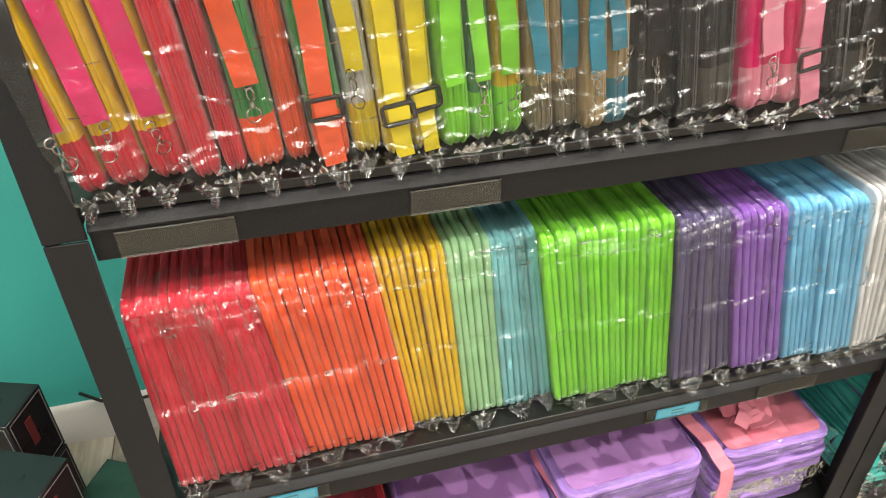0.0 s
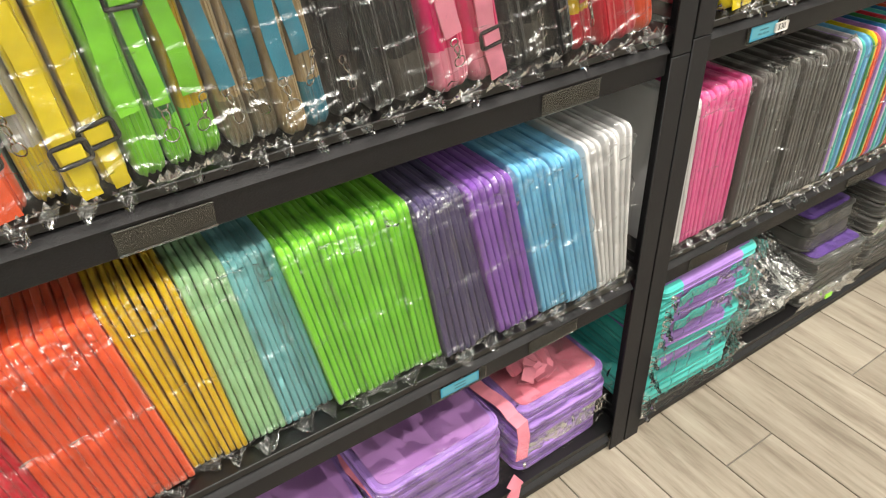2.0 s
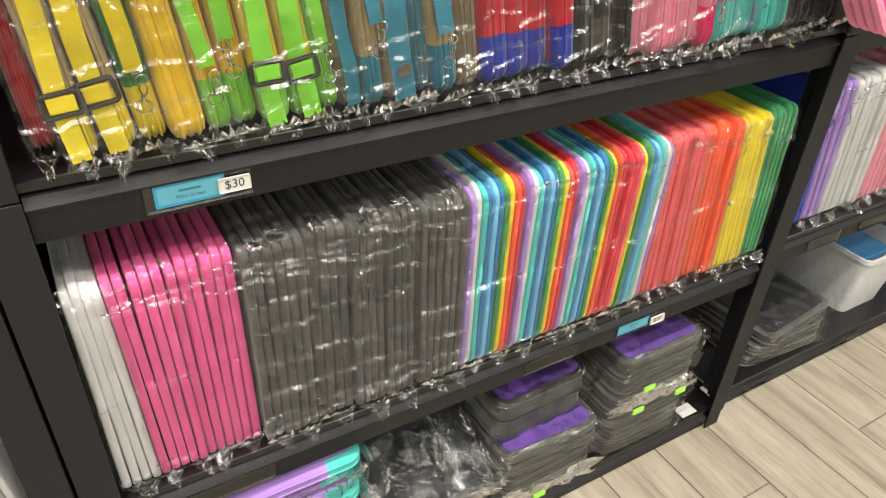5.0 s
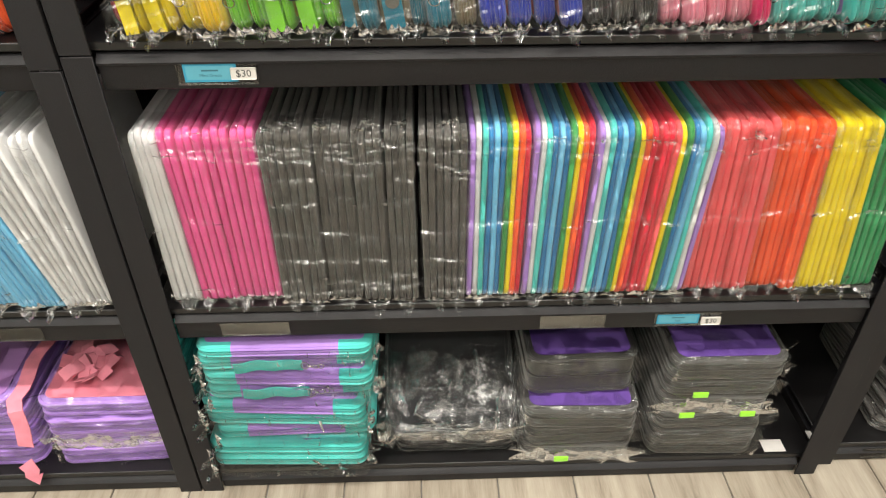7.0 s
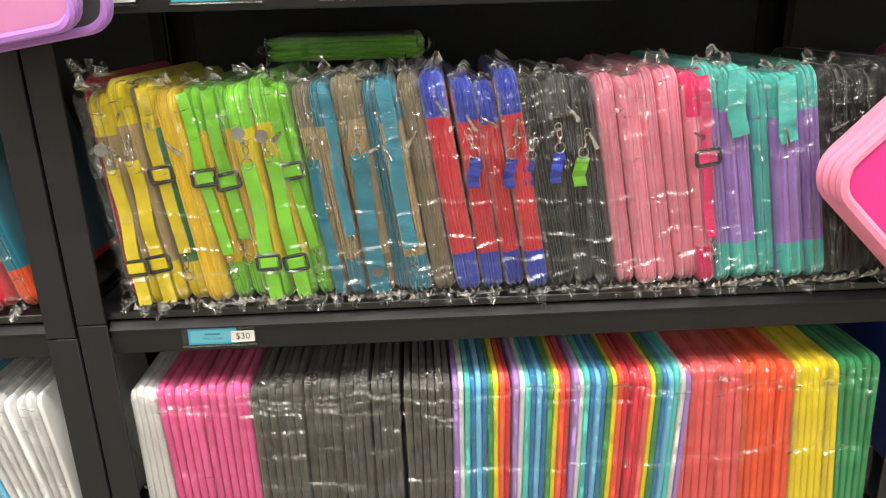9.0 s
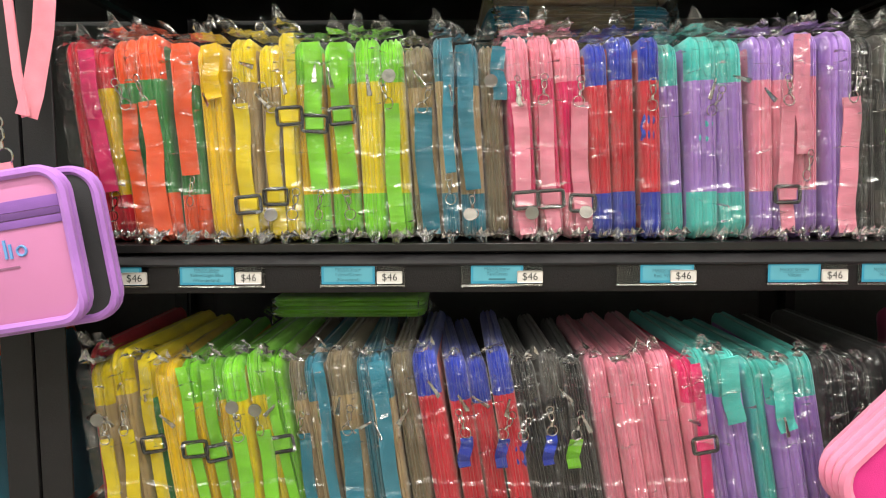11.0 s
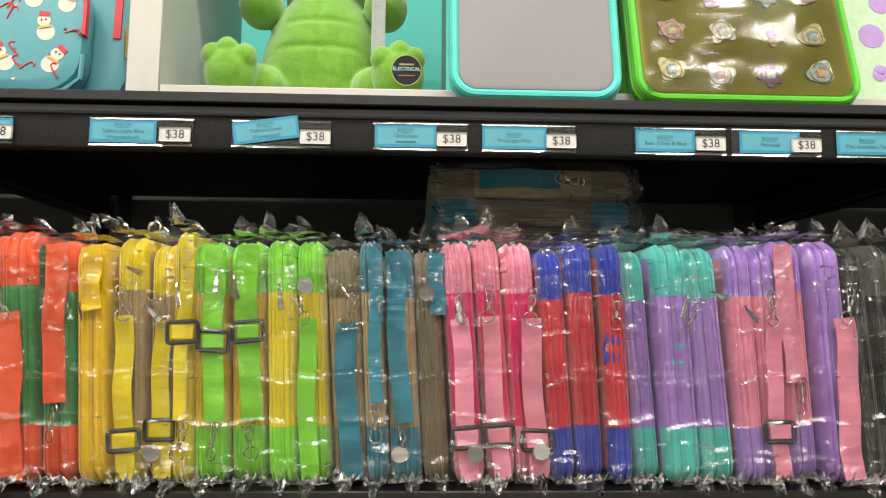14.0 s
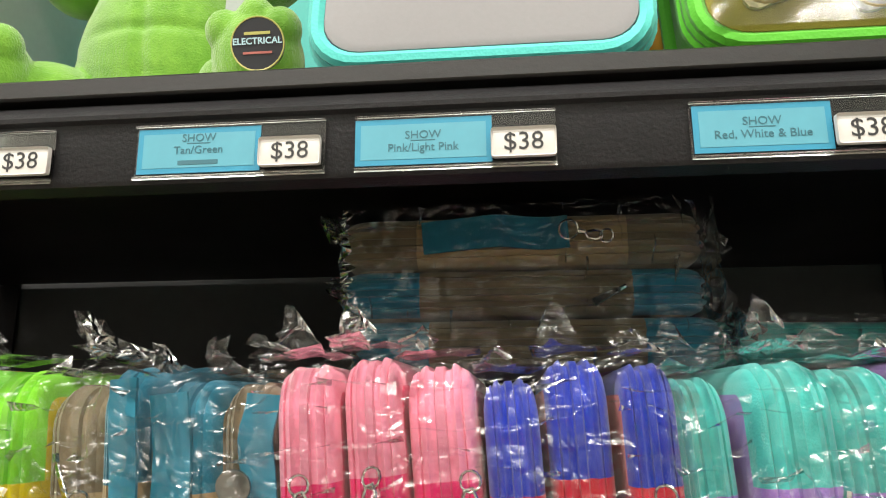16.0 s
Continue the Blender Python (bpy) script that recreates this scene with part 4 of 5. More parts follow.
SOFTPINK = (0.84, 0.27, 0.36)
WORD[SOFTPINK] = "soft pink"
knot("ribbon_bow", -0.15, 0.11, ztop3 + 0.001, SOFTPINK, 7, 0.13, "soft pink strap bundled on a pink case", 5)
for x, zt, tw in ((-0.545, ztop, 8), (-0.262, ztop2, 12)):
    pts = [(x + 0.006 * math.sin(k), 0.25 - 0.025 * k, zt + 0.006) for k in range(10)] + [(x + 0.01, 0.006, zt - 0.004), (x + 0.012, 0.0, zt - 0.04), (x + 0.004, -0.004, zt - 0.09)]
    solid("strap", ribbon(pts, 0.028, 0.002), webbing(SOFTPINK), "soft pink strap hanging between stacked cases", "strap", group="pink straps")
for x in (-0.56, -0.28):
    solid("strap_end", ribbon([(x, 0.0, 0.10), (x + 0.012, -0.008, 0.085), (x + 0.004, -0.004, 0.065), (x + 0.02, -0.006, 0.058)], 0.03, 0.002), webbing(SOFTPINK), "crumpled soft pink strap end by cases", "strap", group="pink straps")
for i in range(5):
    flat_bag(-0.05, 0.16, Z1 + 0.05 * i, 0.10, 0.30, 0.046, TEAL, TURQ, "teal zipped case stacked behind pink ones", 140 + i, "teal cases", 0, 0, False)


# ---- shelf-edge labels ----
LABEL_BLUE = plain("label_blue", (0.025, 0.25, 0.40), 0.4, 0.0, 80.0, 0.04, 0.0)
LABEL_PALE = plain("label_pale", (0.09, 0.33, 0.43), 0.4, 0.0, 80.0, 0.04, 0.0)
PAPER = plain("paper", (0.62, 0.60, 0.58), 0.5, 0.0, 80.0, 0.03, 0.0)
INK = plain("ink", (0.02, 0.02, 0.022), 0.5, 0.0, 50.0, 0.0, 0.0)
INKBLUE = plain("ink_teal", (0.03, 0.13, 0.17), 0.5, 0.0, 50.0, 0.0, 0.0)
HOLDER = bpy.data.materials.new("clear_holder")
HOLDER.use_nodes = True
hn = HOLDER.node_tree
hn.nodes.clear()
ho, ht, hg, hx = (hn.nodes.new(k) for k in ("ShaderNodeOutputMaterial", "ShaderNodeBsdfTransparent", "ShaderNodeBsdfGlossy", "ShaderNodeMixShader"))
hf = hn.nodes.new("ShaderNodeFresnel")
hg.inputs["Roughness"].default_value = 0.16
ht.inputs["Color"].default_value = (0.95, 0.95, 0.94, 1)
hn.links.new(hf.outputs[0], hx.inputs[0]), hn.links.new(ht.outputs[0], hx.inputs[1]), hn.links.new(hg.outputs[0], hx.inputs[2]), hn.links.new(hx.outputs[0], ho.inputs[0])
TEXTS = {}


def text_mesh(s, size, bold=0.0):
    key = (s, size)
    if key not in TEXTS:
        cu = bpy.data.curves.new("text", "FONT")
        cu.body, cu.size, cu.align_x, cu.align_y, cu.extrude, cu.offset = s, size, "CENTER", "CENTER", 0.00008, bold
        cu.resolution_u = 3
        ob = bpy.data.objects.new("text", cu)
        scene.collection.objects.link(ob)
        bpy.context.view_layer.update()
        me = bpy.data.meshes.new_from_object(ob.evaluated_get(bpy.context.evaluated_depsgraph_get()))
        bpy.data.objects.remove(ob)
        for v in me.vertices:
            v.co = (v.co.x, -v.co.z, v.co.y)
        TEXTS[key] = me
    return TEXTS[key]


def shelf_tag(x0, x1, z1, label=None, price="", lines=(), tilt=0.0, low=0.0, h=0.030, front=0.0, price_x=None, blank=""):
    """A clear label holder on a beam: blue label, white price sticker. label: its x range."""
    w = x1 - x0
    what = "blue shelf label with price " + price + " in clear holder" if price else ("blue shelf label in clear plastic holder" if label else "empty clear plastic label holder on beam")
    t = thing("shelf_tag", what, "shelf label", pose(x0, front + 0.0042, z1 - h), "shelf-edge labels")
    # holder: back sheet and rolled lower lip
    part("holder", join_bm(bx(0, w, -0.0016, -0.0012, 0, h, 0.0001, 1), tube([(0, -0.0030, 0.0006), (w, -0.0030, 0.0006)], 0.0011), tube([(0, -0.0028, h - 0.0004), (w, -0.0028, h - 0.0004)], 0.0007)), HOLDER, t)
    if not label:
        part("insert", bx(0.001, w - 0.001, -0.0010, -0.0006, 0.001, h - 0.001), plain("holder_back", (0.018, 0.017, 0.017) if blank != "pale" else (0.13, 0.12, 0.105), 0.4), t)
        return t
    lx0, lx1 = label[0] - x0, label[1] - x0
    lw, lh = lx1 - lx0, h - 0.005
    c = part("label", bx(-lw / 2, lw / 2, 0, 0.0004, -lh / 2, lh / 2), LABEL_BLUE, t, "bright blue label card", at=pose((lx0 + lx1) / 2, -0.0040 if tilt else -0.0022, h / 2 + (0.004 if tilt else 0.0005), 0, tilt, 0))
    part("label_centre", bx(-lw / 2 + 0.003, lw / 2 - 0.003, -0.0002, 0, -lh / 2 + 0.003, lh / 2 - 0.003), LABEL_PALE, c)
    n = len(lines)
    for k, s in enumerate(lines):
        zz = (n - 1) / 2 * 0.0068 - k * 0.0068 if n > 1 else 0
        if s == "-":
            part("printed_bar", bx(-0.011, 0.011, -0.0004, -0.0002, zz - 0.0012, zz + 0.0012), INKBLUE, c)
        else:
            size = min(0.0062, lw * 1.75 / max(len(s), 8))
            part("lettering", text_mesh(s, size), INKBLUE, c, at=pose(0, -0.0004, zz))
            if k == 0 and s.upper().endswith("SHOW") and n > 1:
                part("underline", bx(-len(s) * 0.0016, len(s) * 0.0016, -0.0004, -0.0002, zz - 0.0031, zz - 0.0027), INKBLUE, c)
    if price:
        px = (price_x if price_x is not None else x1 - 0.018) - x0
        p = part("price_sticker", bx(-0.0165, 0.0165, -0.0004, 0, -0.0078, 0.0078, 0.0018, 2), PAPER, t, "white price sticker", at=pose(px, -0.0046, h / 2 - 0.003 - low))
        part("lettering", text_mesh(price, 0.0135), INK, p, at=pose(0, -0.0006, 0))
    return t


def px5(p):
    """Place along the upper beams from a running count of 0.726 mm steps."""
    return 0.0815 + (p - 91) * 0.000726


for a, b, la, lb, pr, lines, tilt in ((108, 243, 108, 243, 222, ("Show Orange, Blue", "Green"), 0), (355, 507, 355, 453, 482, ("SHOW", "Yellow, Light Blue", "(Wonderland)"), 0),
                                      (565, 713, 567, 665, 690, ("SHOW", "Yellow/Green", "(Neverland)"), -8), (777, 920, 779, 872, 895, ("SHOW", "Tan/Green", "-"), 0),
                                      (942, 1085, 942, 1040, 1062, ("SHOW", "Pink/Light Pink"), 0), (1176, 1318, 1178, 1270, 1293, ("SHOW", "Red, White & Blue"), 0),
                                      (1328, 1468, 1340, 1435, 1443, ("SHOW", "Mermaid"), 0), (1493, 1640, 1493, 1590, 1612, ("SHOW", "Pink, Lavender, Teal"), 0)):
    shelf_tag(px5(a), px5(b), 1.782, (px5(la), px5(lb)), "$38", lines, tilt, price_x=px5(pr))
def px4(p):
    """The same along the beam below."""
    return 0.417 + (p - 540) * 0.000714


for a, b, la, lb, pr, lines in ((90, 228, 90, 215, 203, ("MAXX Show", "-")), (282, 440, 285, 383, 411, ("MAXX Show", "Yellow/Light Blue", "(Wonderland)")), (540, 695, 543, 640, 667, ("MAXX Show", "Yellow/Green", "(Neverland)")),
                                (797, 946, 815, 910, 922, ("MAXX Show", "Tan/Green", "-")), (1080, 1225, 1123, 1220, 1200, ("MAXX SHOW", "Red, White &")),
                                (1353, 1500, 1355, 1450, 1474, ("MAXX SHOW", "Villains")), (1518, 1660, 1525, 1620, 1640, ("MAXX SHOW", "Mermaid"))):
    shelf_tag(px4(a), px4(b), 1.362, (px4(la), px4(lb)), "$46", lines, price_x=px4(pr))
shelf_tag(0.184, 0.289, 0.898, (0.193, 0.262), "$30", ("-", "Mint Green"), price_x=0.271, low=-0.003)
shelf_tag(0.158, 0.272, 0.446, blank="pale", h=0.026)
shelf_tag(0.694, 0.805, 0.446, blank="pale", h=0.026)
shelf_tag(0.889, 1.002, 0.446, (0.893, 0.965), "$30", ("-", "Pink"), h=0.026, price_x=0.985)
for a, b in ((-1.108, -0.992), (-0.808, -0.704), (-0.247, -0.140)):
    shelf_tag(a, b, 0.893, blank="pale" if a > -0.5 else "")
shelf_tag(-1.045, -0.938, 0.446, (-1.030, -0.955), "", ("-", "-"), h=0.026)
shelf_tag(-0.447, -0.339, 0.446, (-0.430, -0.355), "", ("-", "-"), h=0.026)
shelf_tag(-0.248, -0.137, 0.446, blank="pale", h=0.026)
for a in (1.44, 1.62, 1.82, 2.05):
    shelf_tag(a, a + 0.11, 0.446, blank="pale", h=0.026, front=0.022)
for a in (1.40, 1.75, 2.1):
    shelf_tag(a, a + 0.11, 0.040, blank="pale", h=0.026, front=0.022)
for x in (1.205, 1.31):
    solid("paper_slip", bx(-0.022, 0.022, 0, 0.03, 0, 0.0006), PAPER, "small blank white paper slip on shelf", "paper slip", pose(x, 0.012 + 0.02 * (x > 1.3), Z1 + 0.0006), "paper slips")


# ---- goods on top of the middle rack ----
Z5 = SHELF_Z[4]


def cubby(x0, x1, y0, y1, z0, h, walls):
    """A white open cube unit: side panels and dividers, floor and top."""
    t = thing("cube_shelf", "white open cube shelf unit on black rack", "cube shelf")
    for i, (a, b) in enumerate(walls):
        part("side_panel" if i in (0, len(walls) - 1) else "divider", bx(a, b, y0, y1, z0, z0 + h, 0.0012, 1), WHITE, t)
    part("bottom_panel", bx(walls[0][1] + 0.0005, walls[-1][0] - 0.0005, y0 + 0.001, y1, z0, z0 + 0.024, 0.0012, 1), WHITE, t)
    part("top_panel", bx(walls[0][0], walls[-1][1], y0, y1, z0 + h + 0.0005, z0 + h + 0.03, 0.0012, 1), WHITE, t)
    return t


cubby(0.286, 1.60, 0.055, 0.42, Z5 + 0.0005, 0.38, ((0.286, 0.325), (0.668, 0.694), (1.12, 1.146), (1.56, 1.60)))


def blob(bm, c, r, rot=(0, 0, 0), u=20, v=14):
    m = Matrix.LocRotScale(c, Euler([radians(a) for a in rot]), r)
    bmesh.ops.create_uvsphere(bm, u_segments=u, v_segments=v, radius=1, matrix=m)


PLUSH, pn, pb = nodes_of("green_plush", 0.95, 0, 0.2)
pv = coords(pn)
pf = noise_of(pn, pv, 60.0, 5.0, 0.7)
pg = noise_of(pn, pv, 700.0, 2.0)
pn.links.new(ramp(pn, pf, (0.3, (0.11, 0.29, 0.018)), (0.7, (0.19, 0.42, 0.04))), pb.inputs["Base Color"])
bump(pn, pb, pg, 0.6, 0.002)
pb.inputs["Sheen Weight"].default_value = 0.6

# sitting toy: belly with quilted seams, two paws with toes, arms
bm = bmesh.new()
blob(bm, (0.497, 0.215, 1.925), (0.092, 0.078, 0.115), u=64, v=48)
for v in bm.verts:
    front = v.co.y < 0.2
    if front:
        for zz in (1.885, 1.925, 1.962):
            d = (v.co.z - zz + 0.9 * (v.co.x - 0.497) ** 2)
            v.co.y += 0.003 * math.exp(-(d / 0.003) ** 2)
        v.co.y += 0.003 * math.exp(-((v.co.x - 0.497) / 0.003) ** 2)
    v.co.x = 0.497 + (v.co.x - 0.497) * (1.0 - 1.9 * max(0.0, v.co.z - 1.90))
blob(bm, (0.497, 0.225, 2.03), (0.06, 0.055, 0.06))
for sx, fx in ((-1, 0.392), (1, 0.602)):
    blob(bm, (0.497 + sx * 0.080, 0.175, 1.872), (0.042, 0.06, 0.034))
    blob(bm, (fx, 0.115, 1.876), (0.034, 0.030, 0.037), (20, 0, sx * -12))
    for tx, tz in ((-0.020, 0.012), (0.002, 0.020), (0.020, 0.012)):
        blob(bm, (fx + sx * tx, 0.103, 1.882 + tz), (0.015, 0.016, 0.016), u=12, v=8)
    blob(bm, (0.497 + sx * 0.085, 0.18, 1.995), (0.03, 0.04, 0.03), (0, sx * 30, 0))
raw = new("raw_toy", mesh_from(bm, "raw_toy"))
fuse = raw.modifiers.new("fuse", "REMESH")
fuse.mode, fuse.voxel_size = "VOXEL", 0.0022
bpy.context.view_layer.update()
toy = bpy.data.meshes.new_from_object(raw.evaluated_get(bpy.context.evaluated_depsgraph_get()))
toy.materials.clear()
toy.polygons.foreach_set("use_smooth", [True] * len(toy.polygons))
bpy.data.objects.remove(raw)
solid("plush_toy", toy, PLUSH, "bright green plush toy sitting in white cube", "plush toy")
bdg = thing("round_badge", "round black badge with lettering on plush foot", "badge", pose(0.6135, 0.082, 1.872, 12, 0, 0))
bm = bmesh.new()
bmesh.ops.create_cone(bm, cap_ends=True, segments=32, radius1=0.0185, radius2=0.0185, depth=0.002)
bmesh.ops.rotate(bm, verts=bm.verts[:], matrix=Matrix.Rotation(radians(90), 3, "X"))
part("disc", bm, plain("badge_black", (0.012, 0.013, 0.018), 0.4), bdg)
part("rim", tube(circle(0, -0.001, 0, 0.0182, 28), 0.0006, True, 5), plain("badge_gold", (0.45, 0.42, 0.12), 0.4), bdg)
part("lettering", text_mesh("ELECTRICAL", 0.0062, 0.00012), plain("badge_ink", (0.45, 0.66, 0.72), 0.5), bdg, at=pose(0, -0.0016, 0.0015))
part("printed_bar", bx(-0.009, 0.009, -0.0016, -0.0012, 0.006, 0.008), plain("badge_gold", (0.45, 0.42, 0.12), 0.4), bdg)
part("printed_bar", bx(-0.010, 0.010, -0.0016, -0.0012, -0.007, -0.0055), plain("badge_red", (0.40, 0.12, 0.10), 0.4), bdg)
solid("hang_tag", ribbon([(0.575, 0.135, 1.905 + 0.012 * k) for k in range(8)], 0.018, 0.0008), plain("grey_card", (0.30, 0.34, 0.32), 0.5), "grey card tag hanging on plush toy", "tag")


def window_case(x, y, z, w, h, t, trim, face, label, seed, lean=-12.0, side=None, pins=0, sheet=True):
    """A zipped display case standing up with a clear window framed by wide piping."""
    c = thing("display_case", label, "display case", pose(x, y, z, lean, 0, 0))
    r = 0.03

    def ring(yy, ins, rad, sides=8):
        pts = []
        for cx, cz, a0 in ((w / 2 - r, r, -90), (w / 2 - r, h - r, 0), (-w / 2 + r, h - r, 90), (-w / 2 + r, r, 180)):
            for i in range(7):
                a = radians(a0 + 15 * i)
                pts.append((cx + (r - ins) * math.cos(a), yy, cz + (r - ins) * math.sin(a)))
        return tube(pts, rad, True, sides)
    body = slab(w - 0.004, h - 0.004, t, r)
    for v in body.verts:
        v.co = (v.co.x, t - v.co.z, v.co.y + 0.002)
    part("body", body, fabric(side or trim, 700.0), c)
    tm = fabric(trim, 500.0, 0.6)
    part("piping", ring(0.0, 0.003, 0.0052), tm, c)
    part("piping", ring(0.011, 0.000, 0.0045), tm, c)
    part("zip", ring(0.0055, 0.000, 0.0032), fabric(shade(trim, 0.75), 250.0, 0.4), c)
    part("piping", ring(t - 0.004, 0.000, 0.0048), tm, c)
    panel = slab(w - 0.016, h - 0.016, 0.002, r - 0.008, 0.0008)
    for v in panel.verts:
        v.co = (v.co.x, -0.001 - v.co.z, v.co.y + 0.008)
    part("panel", panel, face, c)
    rr = random.Random(seed)
    if pins:
        cols = ((0.62, 0.58, 0.34), (0.60, 0.60, 0.56), (0.28, 0.14, 0.34), (0.40, 0.52, 0.55), (0.66, 0.42, 0.42), (0.72, 0.70, 0.60), (0.62, 0.42, 0.16))
        n = 0
        for j in range(4):
            for i in range(4):
                px = (i - 1.5) * w * 0.225 + rr.uniform(-0.006, 0.006)
                pz = 0.034 + j * 0.056 + rr.uniform(-0.004, 0.004)
                pin = part("enamel_pin", pin_mesh(rr), plain("enamel", cols[n % len(cols)], 0.3, 0.1, 300.0, 0.5, 0.0), c, "metal-rimmed enamel pin", at=pose(px, -0.005, pz, 0, rr.uniform(-15, 15), 0) @ Matrix.Diagonal((1.35, 1, 1.35, 1)))
                part("rim", PINRIM, plain("pin_gold", (0.6, 0.48, 0.2), 0.3, 1.0), pin)
                part("centre", PINMID, plain("enamel", cols[(n + 3) % len(cols)], 0.3, 0.1, 300.0, 0.5, 0.0), pin)
                n += 1
    if sheet:
        bm = bmesh.new()
        rows = []
        for j in range(17):
            row = []
            for i in range(17):
                px, pz = (i / 16 - 0.5) * (w - 0.018), 0.009 + (h - 0.018) * j / 16
                edge = min(i, 16 - i, j, 16 - j) / 8
                row.append(bm.verts.new((px, -0.007 - 0.004 * min(1, edge * 2) + 0.008 * noise.noise(Vector((px * 16 + pz * 12 + seed, pz * 36 - px * 14, seed))) * min(1, edge * 3), pz)))
            rows.append(row)
        for a, b in zip(rows, rows[1:]):
            for i in range(16):
                bm.faces.new((a[i], a[i + 1], b[i + 1], b[i]))
        part("window", mesh_from(bm, "window", 80), VINYL, c, "clear glossy vinyl window")
    return c


def pin_mesh(rr):
    bm = bmesh.new()
    n = rr.choice((5, 7, 9, 12))
    top, low = [], []
    for i in range(24):
        a = i * math.tau / 24
        rad = 0.011 + 0.0025 * math.sin(a * n / 2 + n) + 0.0015 * math.sin(a * 3 + n)
        top.append(bm.verts.new((rad * math.cos(a), -0.001, rad * math.sin(a))))
        low.append(bm.verts.new((rad * math.cos(a), 0.001, rad * math.sin(a))))
    bm.faces.new(top), bm.faces.new(low)
    for i in range(24):
        bm.faces.new((top[i], top[(i + 1) % 24], low[(i + 1) % 24], low[i]))
    return bm


VINYL = HOLDER.copy()
VINYL.name = "clear_vinyl"
VINYL.node_tree.nodes["Glossy BSDF"].inputs["Roughness"].default_value = 0.13
PINRIM = mesh_from(tube(circle(0, -0.0012, 0, 0.0095, 20), 0.0007, True, 5), "rim", 40)
PINMID = mesh_from(bx(-0.004, 0.004, -0.0018, -0.0008, -0.005, 0.004, 0.001, 1), "mid", 40)
GREYPANEL = plain("grey_panel", (0.215, 0.21, 0.22), 0.6, 0.0, 400.0, 0.03, 0.05)
OLIVE = fabric((0.30, 0.27, 0.04), 900.0)
window_case(0.764, 0.022, Z5 + 0.006, 0.195, 0.27, 0.055, TURQ, GREYPANEL, "turquoise zipped case with grey window panel", 3, -9, LAVENDER, 0, False)
window_case(1.014, 0.022, Z5 + 0.006, 0.264, 0.25, 0.05, (0.10, 0.52, 0.02), OLIVE, "lime zipped case with enamel pins behind window", 8, -13, None, 1)
# pale patterned bag and small plush at the back
pale = thing("patterned_bag", "pale green bag with lilac spots", "bag", pose(1.235, 0.10, Z5 + 0.026, -8, 0, 0))
body = slab(0.16, 0.24, 0.06, 0.05)
for v in body.verts:
    v.co = (v.co.x, 0.06 - v.co.z, v.co.y)
part("body", body, plain("pale_green", (0.46, 0.62, 0.42), 0.6), pale)
rr = random.Random(12)
for i in range(14):
    bm = bmesh.new()
    bmesh.ops.create_cone(bm, cap_ends=True, segments=10, radius1=rr.uniform(0.008, 0.02), radius2=0.006, depth=0.001)
    bmesh.ops.rotate(bm, verts=bm.verts[:], matrix=Matrix.Rotation(radians(90), 3, "X"))
    part("printed_spot", bm, plain("lilac_print", (0.40, 0.24, 0.55), 0.6), pale, at=pose(rr.uniform(-0.06, 0.06), -0.0015, rr.uniform(0.02, 0.22)))
bm = bmesh.new()
blob(bm, (0.893, 0.16, 1.885), (0.035, 0.04, 0.045))
blob(bm, (0.893, 0.15, 1.945), (0.028, 0.03, 0.03))
solid("small_plush", bm, plain("grey_plush", (0.30, 0.34, 0.40), 0.95), "small grey-blue plush toy behind display cases", "plush toy")
bm = bmesh.new()
blob(bm, (0.888, 0.10, 1.862), (0.018, 0.02, 0.024))
solid("orange_plush", bm, plain("orange_plush", (0.65, 0.33, 0.03), 0.95), "small orange plush piece behind turquoise case", "plush toy")

# printed backpack
AQUAPRINT = plain("aqua_vinyl", (0.09, 0.31, 0.36), 0.35, 0.0, 150.0, 0.04, 0.08)
REDV = plain("red_vinyl", (0.55, 0.025, 0.04), 0.4, 0.0, 150.0, 0.08, 0.05)
CREAM = plain("cream_print", (0.60, 0.56, 0.49), 0.45, 0.0, 100.0, 0.03, 0.0)
MUSTARD = plain("mustard_print", (0.70, 0.38, 0.05), 0.45, 0.0, 100.0, 0.03, 0.0)
GOLD = plain("gold_metal", (0.75, 0.58, 0.25), 0.25, 1.0, 80.0, 0.05, 0.0)
bp = thing("backpack", "aqua vinyl mini backpack printed with snowmen", "backpack", pose(0.150, 0.10, Z5 + 0.001, -3, 0, 4))


def upright_slab(w, h, t, r):
    b = slab(w, h, t, r, 0.012)
    for v in b.verts:
        v.co = (v.co.x, t - v.co.z, v.co.y)
    return b


part("body", upright_slab(0.235, 0.30, 0.12, 0.06), AQUAPRINT, bp)
pocket = part("front_pocket", upright_slab(0.180, 0.155, 0.04, 0.045), AQUAPRINT, bp, at=pose(-0.015, -0.038, 0.012))
arch = [(-0.0885, -0.0, 0.075)] + [(-0.05 + 0.0385 * math.cos(a), 0.0, 0.112 + 0.044 * math.sin(a)) for a in [radians(180 - 15 * k) for k in range(7)]] + [(0.05 + 0.0385 * math.cos(a), 0.0, 0.112 + 0.044 * math.sin(a)) for a in [radians(90 - 15 * k) for k in range(7)]] + [(0.0885, 0, 0.075)]
part("zip", ribbon([(x, 0.006, z) for x, y, z in arch], 0.010, 0.004, (0, 1, 0)), REDV, pocket, "red zip tape")
part("piping", tube([(-0.0895, 0.004, 0.05), (-0.088, 0.004, 0.02), (-0.07, 0.004, 0.004), (-0.04, 0.004, 0.0005), (0.04, 0.004, 0.0005), (0.07, 0.004, 0.004), (0.088, 0.004, 0.02), (0.0895, 0.004, 0.05)], 0.003), AQUAPRINT, pocket)
part("zip_puller", tube([(-0.090, -0.002, 0.085), (-0.098, -0.004, 0.05)], 0.0028), GOLD, pocket, "gold zip puller")
